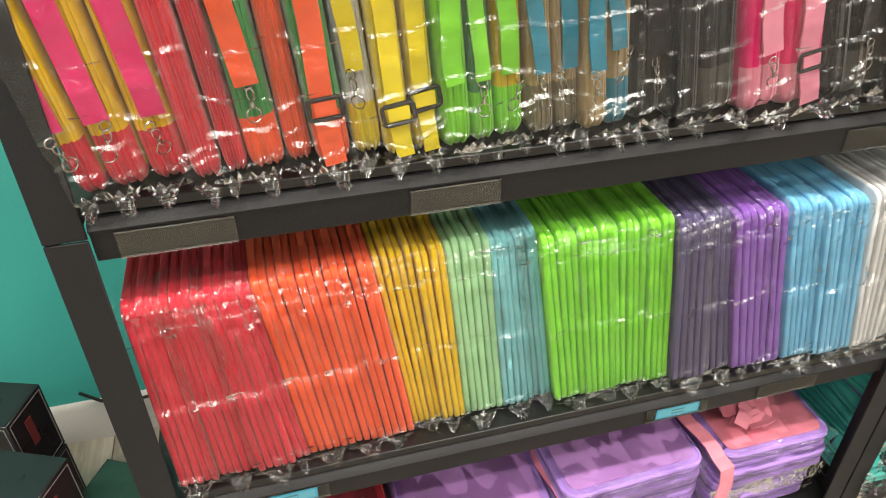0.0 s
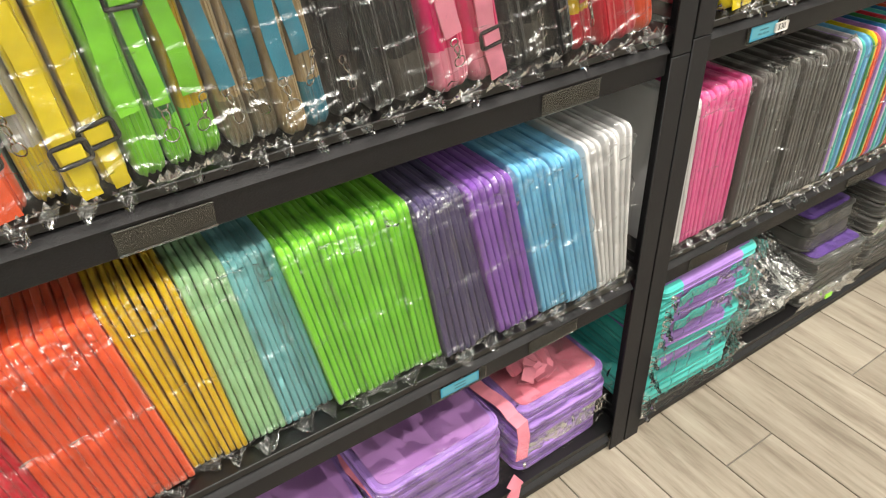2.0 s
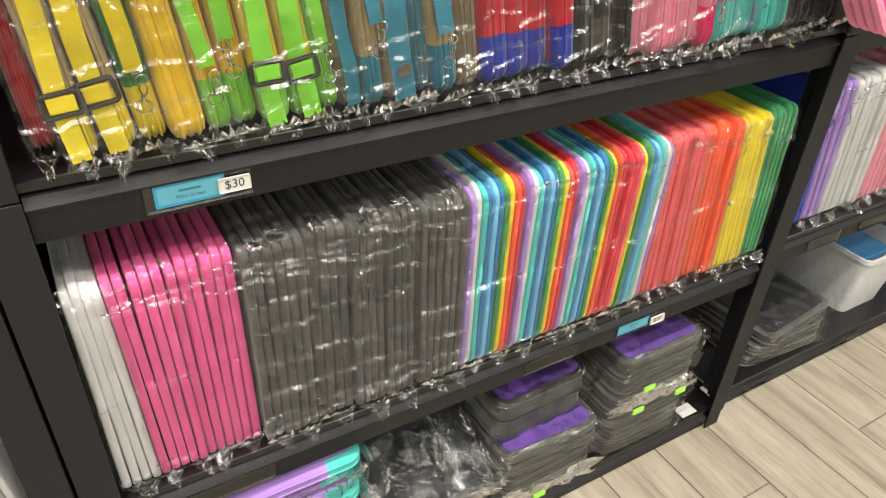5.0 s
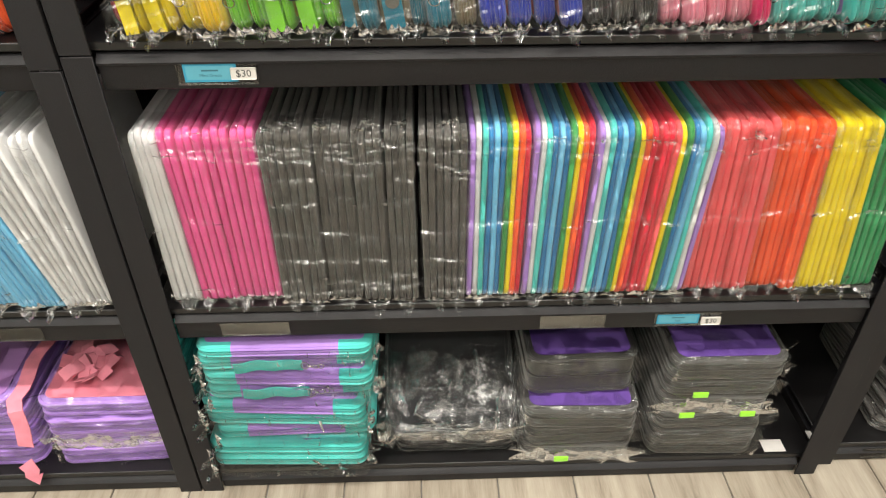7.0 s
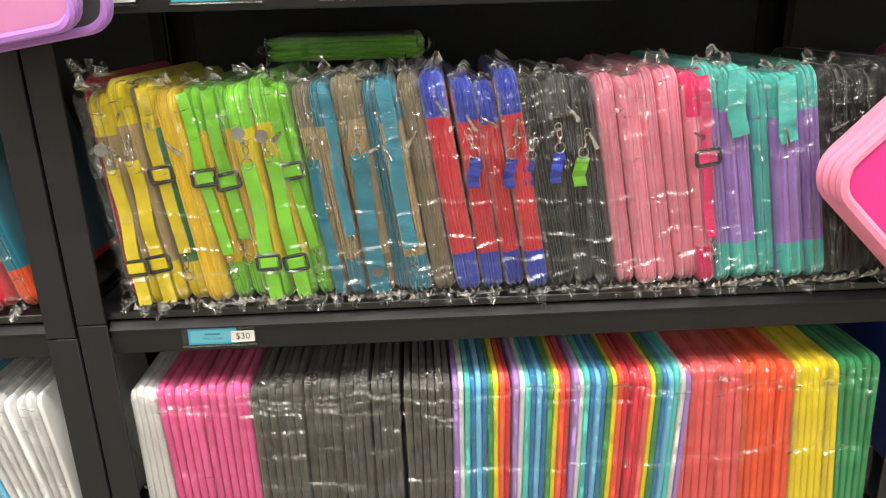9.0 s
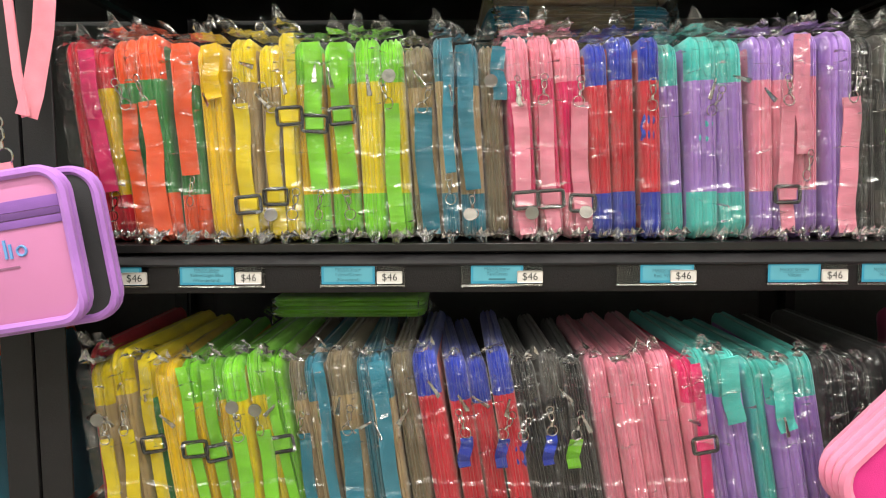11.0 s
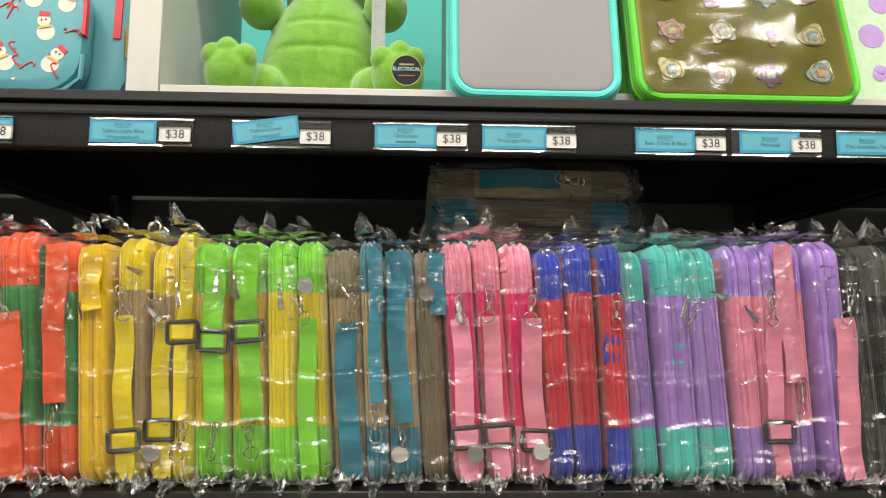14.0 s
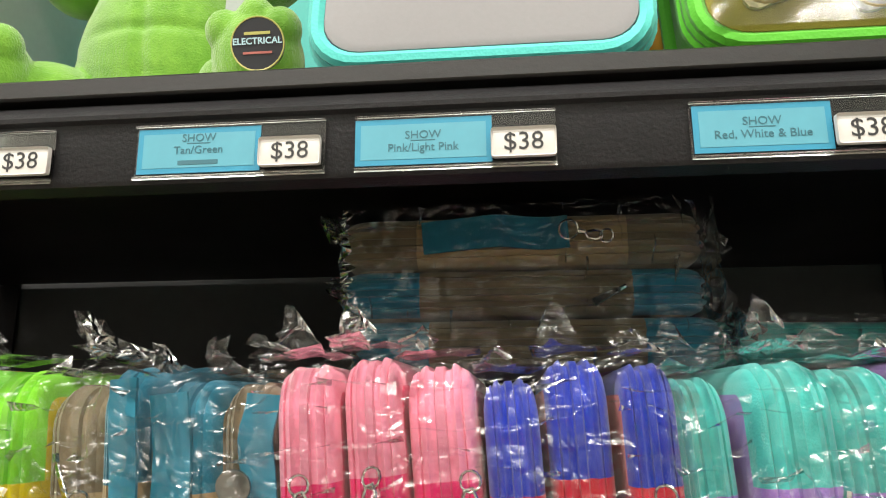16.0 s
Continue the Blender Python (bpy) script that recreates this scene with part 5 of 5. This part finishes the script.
part("zip_puller", tube([(0.112, -0.004, 0.115), (0.114, -0.006, 0.072)], 0.0028), GOLD, bp, "gold zip puller")
part("side_pocket", upright_slab(0.05, 0.10, 0.07, 0.022), AQUAPRINT, bp, at=pose(0.125, 0.025, 0.003))
part("zip", ribbon([(0.100, -0.001, 0.10 + 0.02 * k) for k in range(9)], 0.009, 0.004), REDV, bp, "red zip tape")


def flat_disc(r, n=14):
    bm = bmesh.new()
    vs = [bm.verts.new((r * math.cos(i * math.tau / n), 0, r * math.sin(i * math.tau / n))) for i in range(n)]
    lo = [bm.verts.new((v.co.x, 0.0006, v.co.z)) for v in vs]
    bm.faces.new(vs), bm.faces.new(lo)
    for i in range(n):
        bm.faces.new((vs[i], vs[(i + 1) % n], lo[(i + 1) % n], lo[i]))
    return mesh_from(bm, "disc", 30)


D1, D2, D3 = flat_disc(0.0105), flat_disc(0.0078), flat_disc(0.0025, 8)
HATM = mesh_from(bx(-0.006, 0.006, 0, 0.0006, 0, 0.006), "hat", 30)
CANE = mesh_from(tube([(0, 0, -0.008), (0.002, 0, 0.004), (0.004, 0, 0.0085), (0.008, 0, 0.0085), (0.0095, 0, 0.005)], 0.0011), "cane", 40)
BUTTON = plain("print_black", (0.03, 0.03, 0.03), 0.5)
rr = random.Random(3)
for x, z, a in ((-0.045, 0.068, 25), (0.047, 0.075, -12), (0.005, 0.035, -30), (-0.02, 0.122, 15), (0.055, 0.035, 30), (0.03, 0.116, 0), (-0.06, 0.11, -20), (-0.05, 0.022, 10), (0.068, 0.112, 14)):
    s = part("printed_snowman", D1, CREAM, pocket, "snowman print with red hat and yellow scarf", at=pose(x, -0.0008, z, 0, a, 0))
    part("head", D2, CREAM, s, at=pose(0, -0.0004, 0.015))
    part("hat", HATM, REDV, s, at=pose(0.001, -0.0009, 0.020, 0, 12, 0))
    part("scarf", HATM, MUSTARD, s, at=pose(0, -0.0009, 0.0055) @ Matrix.Diagonal((1.2, 1, 0.45, 1)))
    for ex in (-0.0025, 0.0025):
        part("eye", D3, BUTTON, s, at=pose(ex, -0.001, 0.016) @ Matrix.Diagonal((0.35, 1, 0.6, 1)))
for i in range(48):
    x, z = rr.uniform(-0.078, 0.078), rr.uniform(0.012, 0.145)
    k = i % 4
    if k == 0:
        part("printed_cane", CANE, REDV, pocket, at=pose(x, -0.0006, z, 0, rr.uniform(-60, 60), 0))
    elif k == 1:
        part("printed_mitten", D2, REDV, pocket, at=pose(x, -0.0004, z) @ Matrix.Diagonal((0.7, 1, 0.8, 1)))
    else:
        part("printed_dot", D3, CREAM, pocket, at=pose(x, -0.0005, z))
for i in range(10):
    part("printed_dot", D3, CREAM if i % 2 else REDV, bp, at=pose(0.125 + rr.uniform(-0.018, 0.018), 0.0235, rr.uniform(0.02, 0.09)) @ Matrix.Diagonal((1.5, 1, 1.5, 1)))
# loose wrapped bundle beside the backpack
wb = thing("wrapped_bundle", "grey bundle in crumpled clear plastic on rack", "wrapped bundle", pose(-0.03, 0.06, Z5 + 0.001))
part("core", upright_slab(0.16, 0.20, 0.08, 0.03), plain("smoke_grey", (0.03, 0.035, 0.036), 0.5), wb)
for i in range(1):
    bm = bmesh.new()
    prev = None
    for j in range(14):
        row = []
        for k in range(14):
            p = Vector((-0.09 + 0.18 * k / 13, -0.008 - 0.006 * i, 0.004 + 0.2 * j / 13))
            p += crumple(p, 0.012, 25.0, 60 + i * 9)
            p.z = max(p.z, 0.002)
            row.append(bm.verts.new(p))
        if prev:
            for k in range(13):
                bm.faces.new((prev[k], prev[k + 1], row[k + 1], row[k]))
        prev = row
    part("wrap", mesh_from(bm, "film", 20), FILM, wb, "clear crumpled plastic film")

# spare bags lying on the standing ones
rs = random.Random(9)
for i, (mid, end, t) in enumerate(((KHAKI, TEAL, 0.036), (KHAKI, TEAL, 0.036), (TAN, KHAKI, 0.040))):
    lying(0.795 + rs.uniform(-0.01, 0.01), 0.19, 1.660 + i * 0.0385, t, mid, end, 0.285, 500 + i, "spare bags on top of standing bags", rs.uniform(-3, 3), TEAL if i == 2 else None)
for i, (x, y, c) in enumerate(((0.42, 0.24, LIME), (0.98, 0.26, LAVENDER), (1.05, 0.24, TURQ))):
    lying(x, y, (1.244, 1.66, 1.66)[i], 0.035, c, c, 0.26, 520 + i, "spare bags on top of standing bags", 4 * i)

# ---- bags hanging on the posts ----
MESHPINK = plain("pink_mesh", (0.55, 0.20, 0.42), 0.6, 0.0, 1500.0, 0.25, 0.5)
hb = thing("hanging_bag", "lilac zipped bag hanging open on pink strap", "shoulder bag", pose(0.037, -0.072, 1.470, 0, -9, -3))
W, Hh = 0.215, 0.175


def leaf(w, h, t, r):
    b = slab(w, h, t, r, 0.004)
    for v in b.verts:
        v.co = (v.co.x, v.co.z - t, v.co.y - h)
    return b


def leaf_ring(w, h, yy, r, rad):
    b = piping(w, h, 0, r, rad)
    for v in b.verts:
        v.co = (v.co.x, v.co.z + yy, v.co.y - h)
    return b


LILACF = fabric((0.40, 0.17, 0.58), 500.0, 0.6)
fl = part("front_leaf", leaf(W, Hh, 0.014, 0.028), MESHPINK, hb, "pink mesh front panel", at=pose(-0.002, -0.012, 0))
part("piping", leaf_ring(W, Hh, -0.014, 0.028, 0.0062), LILACF, fl)
part("piping", leaf_ring(W, Hh, -0.002, 0.028, 0.0050), LILACF, fl)
part("pocket_zip", bx(-W / 2 + 0.006, W / 2 - 0.006, -0.0165, -0.0135, -0.052, -0.044, 0.001), fabric((0.13, 0.05, 0.22), 300.0), fl)
part("zip_tape", bx(-W / 2 + 0.006, W / 2 - 0.006, -0.0158, -0.0132, -0.062, -0.0525, 0.0006), fabric((0.22, 0.09, 0.38), 500.0), fl)
part("zip_tape", bx(-W / 2 + 0.006, W / 2 - 0.006, -0.0158, -0.0132, -0.0435, -0.030, 0.0006), fabric((0.22, 0.09, 0.38), 500.0), fl)
LOGO = plain("logo_blue", (0.12, 0.30, 0.62), 0.5)
for i, (x, w, h, up) in enumerate(((0.012, 0.013, 0.014, 0), (0.027, 0.003, 0.022, 0.004), (0.033, 0.003, 0.017, 0.001), (0.046, 0.013, 0.014, 0), (-0.006, 0.008, 0.020, 0.003))):
    if w > 0.01:
        part("logo_mark", tube(circle(x, -0.0148, -0.088, 0.0055, 14), 0.0016, True, 5), LOGO, fl)
    else:
        part("logo_mark", bx(x - w / 2, x + w / 2, -0.0160, -0.0140, -0.088 - h / 2 + up, -0.088 + h / 2 + up), LOGO, fl)
part("printed_bar", bx(-0.01, 0.04, -0.0150, -0.0138, -0.107, -0.1045), plain("logo_grey", (0.25, 0.10, 0.20), 0.5), fl)
bl = part("back_leaf", leaf(W + 0.008, Hh + 0.004, 0.012, 0.03), fabric((0.03, 0.03, 0.035), 700.0), hb, "black lined back panel", at=pose(0.010, 0.016, -0.002, 0, 0, 4))
part("piping", leaf_ring(W + 0.008, Hh + 0.004, -0.010, 0.03, 0.0055), LILACF, bl)
part("piping", leaf_ring(W + 0.008, Hh + 0.004, 0.002, 0.03, 0.0050), LILACF, bl)
part("clasp", CLASP, CHROME, hb, "nickel snap hook", at=pose(0.032, 0.0, 0.024))
part("tab", ribbon([(0.030, -0.004, -0.004 + 0.007 * k) for k in range(4)], 0.018, 0.003), webbing(SOFTPINK), hb)
part("spine", tube([(-W / 2 + 0.01, 0.0, -0.02), (-W / 2 + 0.004, 0.004, -Hh / 2), (-W / 2 + 0.01, 0.0, -Hh + 0.02)], 0.012), LILACF, hb)
loop = [(0.074, -0.045, 1.548), (0.080, -0.040, 1.575), (0.091, -0.03, 1.65), (0.097, -0.022, 1.74), (0.100, -0.016, 1.80), (0.100, -0.010, 1.828), (0.090, 0.004, 1.836), (0.060, 0.016, 1.838), (0.030, 0.016, 1.838)]
part_strap = thing("bag_strap", "pink webbing strap looped over black post", "strap")
part("strap_run", ribbon(loop, 0.024, 0.0022, (0.8, 0.55, 0.3)), webbing(SOFTPINK), part_strap)
part("strap_run", ribbon([(0.074, -0.045, 1.548), (0.064, -0.042, 1.60), (0.050, -0.03, 1.70), (0.036, -0.016, 1.78), (0.024, -0.010, 1.828), (0.008, 0.008, 1.838), (-0.03, 0.02, 1.838)], 0.014, 0.0022, (0.9, -0.3, 0.2)), webbing(SOFTPINK), part_strap)

pk = thing("hanging_bag", "hot pink zipped bag with pale pink edges hanging", "shoulder bag", pose(1.213, -0.035, 1.102, 0, 45, 0))
body = slab(0.24, 0.24, 0.055, 0.04)
for v in body.verts:
    v.co = (v.co.x, -v.co.z, v.co.y - 0.12)
part("body", body, fabric((0.62, 0.02, 0.22), 700.0), pk)
for yy, rad in ((-0.052, 0.008), (-0.038, 0.008), (-0.022, 0.008), (-0.006, 0.008)):
    b = piping(0.24, 0.24, 0, 0.04, rad)
    for v in b.verts:
        v.co = (v.co.x, v.co.z + yy, v.co.y - 0.12)
    part("edge_band", b, fabric((0.80, 0.24, 0.40), 500.0), pk)
solid("strap", ribbon([(1.19, -0.05, 1.262), (1.215, -0.035, 1.33), (1.245, -0.015, 1.42), (1.262, -0.008, 1.50), (1.262, -0.0075, 1.56)], 0.025, 0.002), webbing(SOFTPINK), "soft pink strap holding a bag on post", "strap")

# ---- the third rack ----
C0, CY = 1.375, 0.034
for c, n, a, b, at, bt in ((BLUE, 2, 1.40, 1.425, 1.365, 1.392), (LAVENDER, 3, 1.43, 1.48, 1.395, 1.45), (SNOW, 7, 1.485, 1.61, 1.455, 1.585), (PINK, 8, 1.615, 1.76, 1.59, 1.74), (CHARCOAL, 4, 1.765, 1.85, 1.745, 1.835)):
    page_run(a, b, at, bt, Z2, c, n, "pages on the far rack", CY + 0.01)


def tub(x, y, z, w, d, h, mat, label, lid=None, flare=0.02):
    """An open tapered tub with walls, base and rolled rim."""
    t = thing("storage_tub", label, "storage tub", pose(x, y, z + 0.001))
    bm = bmesh.new()

    def ring(ww, dd, zz):
        r = 0.02
        pts = []
        for cx, cy, a0 in ((ww / 2 - r, -dd / 2 + r, -90), (ww / 2 - r, dd / 2 - r, 0), (-ww / 2 + r, dd / 2 - r, 90), (-ww / 2 + r, -dd / 2 + r, 180)):
            pts += [bm.verts.new((cx + r * math.cos(radians(a0 + 22.5 * i)), d / 2 + cy + r * math.sin(radians(a0 + 22.5 * i)), zz)) for i in range(5)]
        return pts
    rings = [ring(w - 2 * flare, d - 2 * flare, 0), ring(w, d, h), ring(w + 0.012, d + 0.012, h), ring(w + 0.012, d + 0.012, h - 0.012), ring(w + 0.006, d + 0.006, h - 0.012), ring(w - 0.004, d - 0.004, h - 0.004), ring(w - 2 * flare - 0.004, d - 2 * flare - 0.004, 0.003)]
    n = len(rings[0])
    for a, b in zip(rings, rings[1:]):
        for i in range(n):
            bm.faces.new((a[i], a[(i + 1) % n], b[(i + 1) % n], b[i]))
    bm.faces.new(rings[0]), bm.faces.new(rings[-1])
    part("tub", bm, mat, t)
    if lid:
        part("lid", slab(w + 0.02, d + 0.02, 0.018, 0.03), lid, t, "clear plastic lid", at=pose(0, -0.01, h + 0.001, 6, 0, 0))
    return t


CLEARTUB = bpy.data.materials.new("clear_tub")
CLEARTUB.use_nodes = True
cn = CLEARTUB.node_tree
cn.nodes.clear()
co, ct, cg, cx_, cd = (cn.nodes.new(k) for k in ("ShaderNodeOutputMaterial", "ShaderNodeBsdfTransparent", "ShaderNodeBsdfGlossy", "ShaderNodeMixShader", "ShaderNodeBsdfDiffuse"))
cm2, cf = cn.nodes.new("ShaderNodeMixShader"), cn.nodes.new("ShaderNodeFresnel")
ct.inputs["Color"].default_value = (0.93, 0.95, 0.95, 1)
cd.inputs["Color"].default_value = (0.7, 0.78, 0.85, 1)
cg.inputs["Roughness"].default_value = 0.12
cm2.inputs[0].default_value = 0.16
cn.links.new(ct.outputs[0], cm2.inputs[1]), cn.links.new(cd.outputs[0], cm2.inputs[2])
cn.links.new(cf.outputs[0], cx_.inputs[0]), cn.links.new(cm2.outputs[0], cx_.inputs[1]), cn.links.new(cg.outputs[0], cx_.inputs[2]), cn.links.new(cx_.outputs[0], co.inputs[0])
tub(1.93, 0.06, Z1, 0.20, 0.30, 0.19, plain("bin_white", (0.55, 0.56, 0.58), 0.4), "white plastic bin holding blue goods")
flat_bag(1.93, 0.10, Z1 + 0.12, 0.14, 0.2, 0.04, OCEAN, OCEAN, "blue folded case inside the white bin", 601, "binned goods", 0, 0, False)
tub(2.27, 0.05, Z1, 0.40, 0.36, 0.24, CLEARTUB, "clear plastic tub holding coloured goods", CLEARTUB)
for i, (c, h, x) in enumerate(((BLUE, 0.15, 2.16), (SKY, 0.13, 2.22), (EMERALD, 0.10, 2.28), (MINT, 0.12, 2.33), (SNOW, 0.14, 2.38))):
    solid("folded_cloth", bx(-0.024, 0.024, 0, 0.22, 0, h, 0.012, 3), fabric(c), WORD[c] + " folded cloth inside the clear tub", "folded cloth", pose(x, 0.12, Z1 + 0.006, 0, 4, 0), "goods in the tub")
for i in range(3):
    flat_bag(1.56 + 0.02 * i, 0.05, Z1 + 0.034 * i, 0.26, 0.30, 0.03, (CHARCOAL, BLACK, BLACK)[i], CHARCOAL, "black case in loose clear film on shelf", 610 + i, "black cases", 5 * i - 4)
solid("white_box", bx(-0.12, 0.12, 0, 0.3, 0, 0.13, 0.006), plain("cream_card", (0.72, 0.68, 0.60), 0.6), "cream cardboard box on shelf", "box", pose(2.16, 0.03, Z2 + 0.001))
for i in range(4):
    flat_bag(2.16, 0.03, Z2 + 0.134 + 0.03 * i, 0.22, 0.28, 0.027, HOT if i % 2 else TURQ, HOT if i % 2 else TURQ, "bright folded case stacked on cream box", 620 + i, "bright cases", 0, 0, False)
bag_run(1.40, 1.80, 1.36, 1.76, Z3, H3, [(HOT, HOT, None, "", False, False)] * 5 + [(BLACK, BLACK, None, "", False, False)] * 4, CY, seed=40, group="bags on the far rack")

# ---- boxed goods beside the first rack ----
CARD = plain("black_card", (0.016, 0.016, 0.018), 0.28, 0.0, 40.0, 0.2, 0.02)
CARDLINE = plain("grey_print", (0.30, 0.30, 0.30), 0.4, 0.0, 100.0, 0.1, 0.0)
GOLDP = plain("gold_print", (0.42, 0.27, 0.06), 0.4, 0.0, 100.0, 0.1, 0.0)
REDP = plain("red_print", (0.55, 0.03, 0.03), 0.4, 0.0, 100.0, 0.1, 0.0)


def toy_box(x, y, z, yaw, number="", top=CARD):
    """A black carton with printed borders, a red mark, a gold number and a figure panel."""
    t = thing("boxed_figure", "glossy black carton with gold number and print", "carton", pose(x, y, z + 0.0005, 0, 0, yaw), "boxed goods beside the rack")
    w, d, h = 0.118, 0.095, 0.142
    part("carton", bx(-w / 2, w / 2, 0, d, 0, h, 0.0015, 1), CARD, t)
    part("top_print", bx(-w / 2 + 0.004, w / 2 - 0.004, 0.004, d - 0.004, h + 0.0002, h + 0.0006), top, t)
    part("border", rect_border(w - 0.010, h - 0.012), CARDLINE, t, at=pose(0, -0.0006, h / 2))
    b2 = part("border", rect_border(d - 0.012, h - 0.012), CARDLINE, t, at=pose(w / 2 + 0.0006, d / 2, h / 2, 0, 0, 90))
    part("figure_panel", bx(-0.03, 0.03, -0.0010, -0.0002, 0.03, 0.10, 0.0003, 1), plain("panel_blue", (0.12, 0.16, 0.26), 0.4, 0.0, 30.0, 0.5, 0.0), t)
    part("red_mark", bx(-0.05, -0.008, -0.0012, -0.0002, h - 0.03, h - 0.015), REDP, t)
    part("side_mark", bx(w / 2, w / 2 + 0.001, 0.035, 0.05, 0.06, 0.115), plain("dark_red_print", (0.16, 0.03, 0.03), 0.4), t)
    if number:
        part("gold_patch", bx(0.012, 0.045, -0.0012, -0.0002, h - 0.033, h - 0.013), GOLDP, t)
        part("lettering", text_mesh(number, 0.018), INK, t, at=pose(0.0285, -0.0014, h - 0.023))
    return t


def rect_border(w, h):
    k = 0.0012
    return join_bm(bx(-w / 2, w / 2, 0, 0.0004, -h / 2, -h / 2 + k), bx(-w / 2, w / 2, 0, 0.0004, h / 2 - k, h / 2), bx(-w / 2, -w / 2 + k, 0, 0.0004, -h / 2 + k, h / 2 - k), bx(w / 2 - k, w / 2, 0, 0.0004, -h / 2 + k, h / 2 - k))


GREENP = plain("dark_green_print", (0.02, 0.05, 0.035), 0.3)
for x, y, yaw, tops in ((-1.46, 0.27, -24, ("", "", "")), (-1.395, 0.10, -28, ("", "", "02")), (-1.29, 0.17, -30, ("", "")), (-1.55, 0.08, -20, ("", "", ""))):
    for k, n in enumerate(tops):
        toy_box(x, y, 0.0 + 0.1435 * k, yaw + 2 * k, n, GREENP if x > -1.3 else CARD)
tub(-1.62, 0.22, 0.0, 0.16, 0.2, 0.45, CLEARTUB, "tall clear acrylic display bin on floor", None, 0.004)
solid("cable", tube([(-1.42, 0.60, 0.16), (-1.38, 0.59, 0.135), (-1.32, 0.585, 0.125), (-1.24, 0.59, 0.128), (-1.15, 0.60, 0.11)], 0.004), plain("cable_black", (0.015, 0.015, 0.015), 0.4), "thin black power cable along the baseboard", "cable")

# ---- floor tiles ----
def tiles():
    w, l, g = 0.156, 0.65, 0.003
    me = mesh_from(bx(g / 2, w - g / 2, g / 2, l - g / 2, -0.008, 0.0, 0.0012, 1), "tile", 30)
    near, far = [], []
    for i in range(-30, 26):
        x = 0.64 + i * w
        off = (-0.178, -0.612, -0.395)[i % 3]
        for j in range(-8, 3):
            y = off + j * l
            if y > 0.62 or y + l < -5 or x < -4 or x > 4.55:
                continue
            (near if (-0.3 < x < 3.4 and -1.4 < y + l and y < 0.2) else far).append((x, y))
    for x, y in near:
        part("tile", me, TILE, FLOOR, at=pose(x, y, 0))
    vs, fs = [], []
    for x, y in far:
        k = len(vs)
        l2 = min(l, 0.628 - y)
        vs += [(x + a, y + b, c) for c in (-0.008, 0.0) for a, b in ((g / 2, g / 2), (w - g / 2, g / 2), (w - g / 2, l2 - g / 2), (g / 2, l2 - g / 2))]
        fs += [(k + 4, k + 5, k + 6, k + 7), (k, k + 1, k + 5, k + 4), (k + 1, k + 2, k + 6, k + 5), (k + 2, k + 3, k + 7, k + 6), (k + 3, k, k + 4, k + 7)]
    m = bpy.data.meshes.new("tiles")
    m.from_pydata(vs, [], fs)
    tagged(part("tile_field", m, TILE, FLOOR), kind="stuff")


tiles()
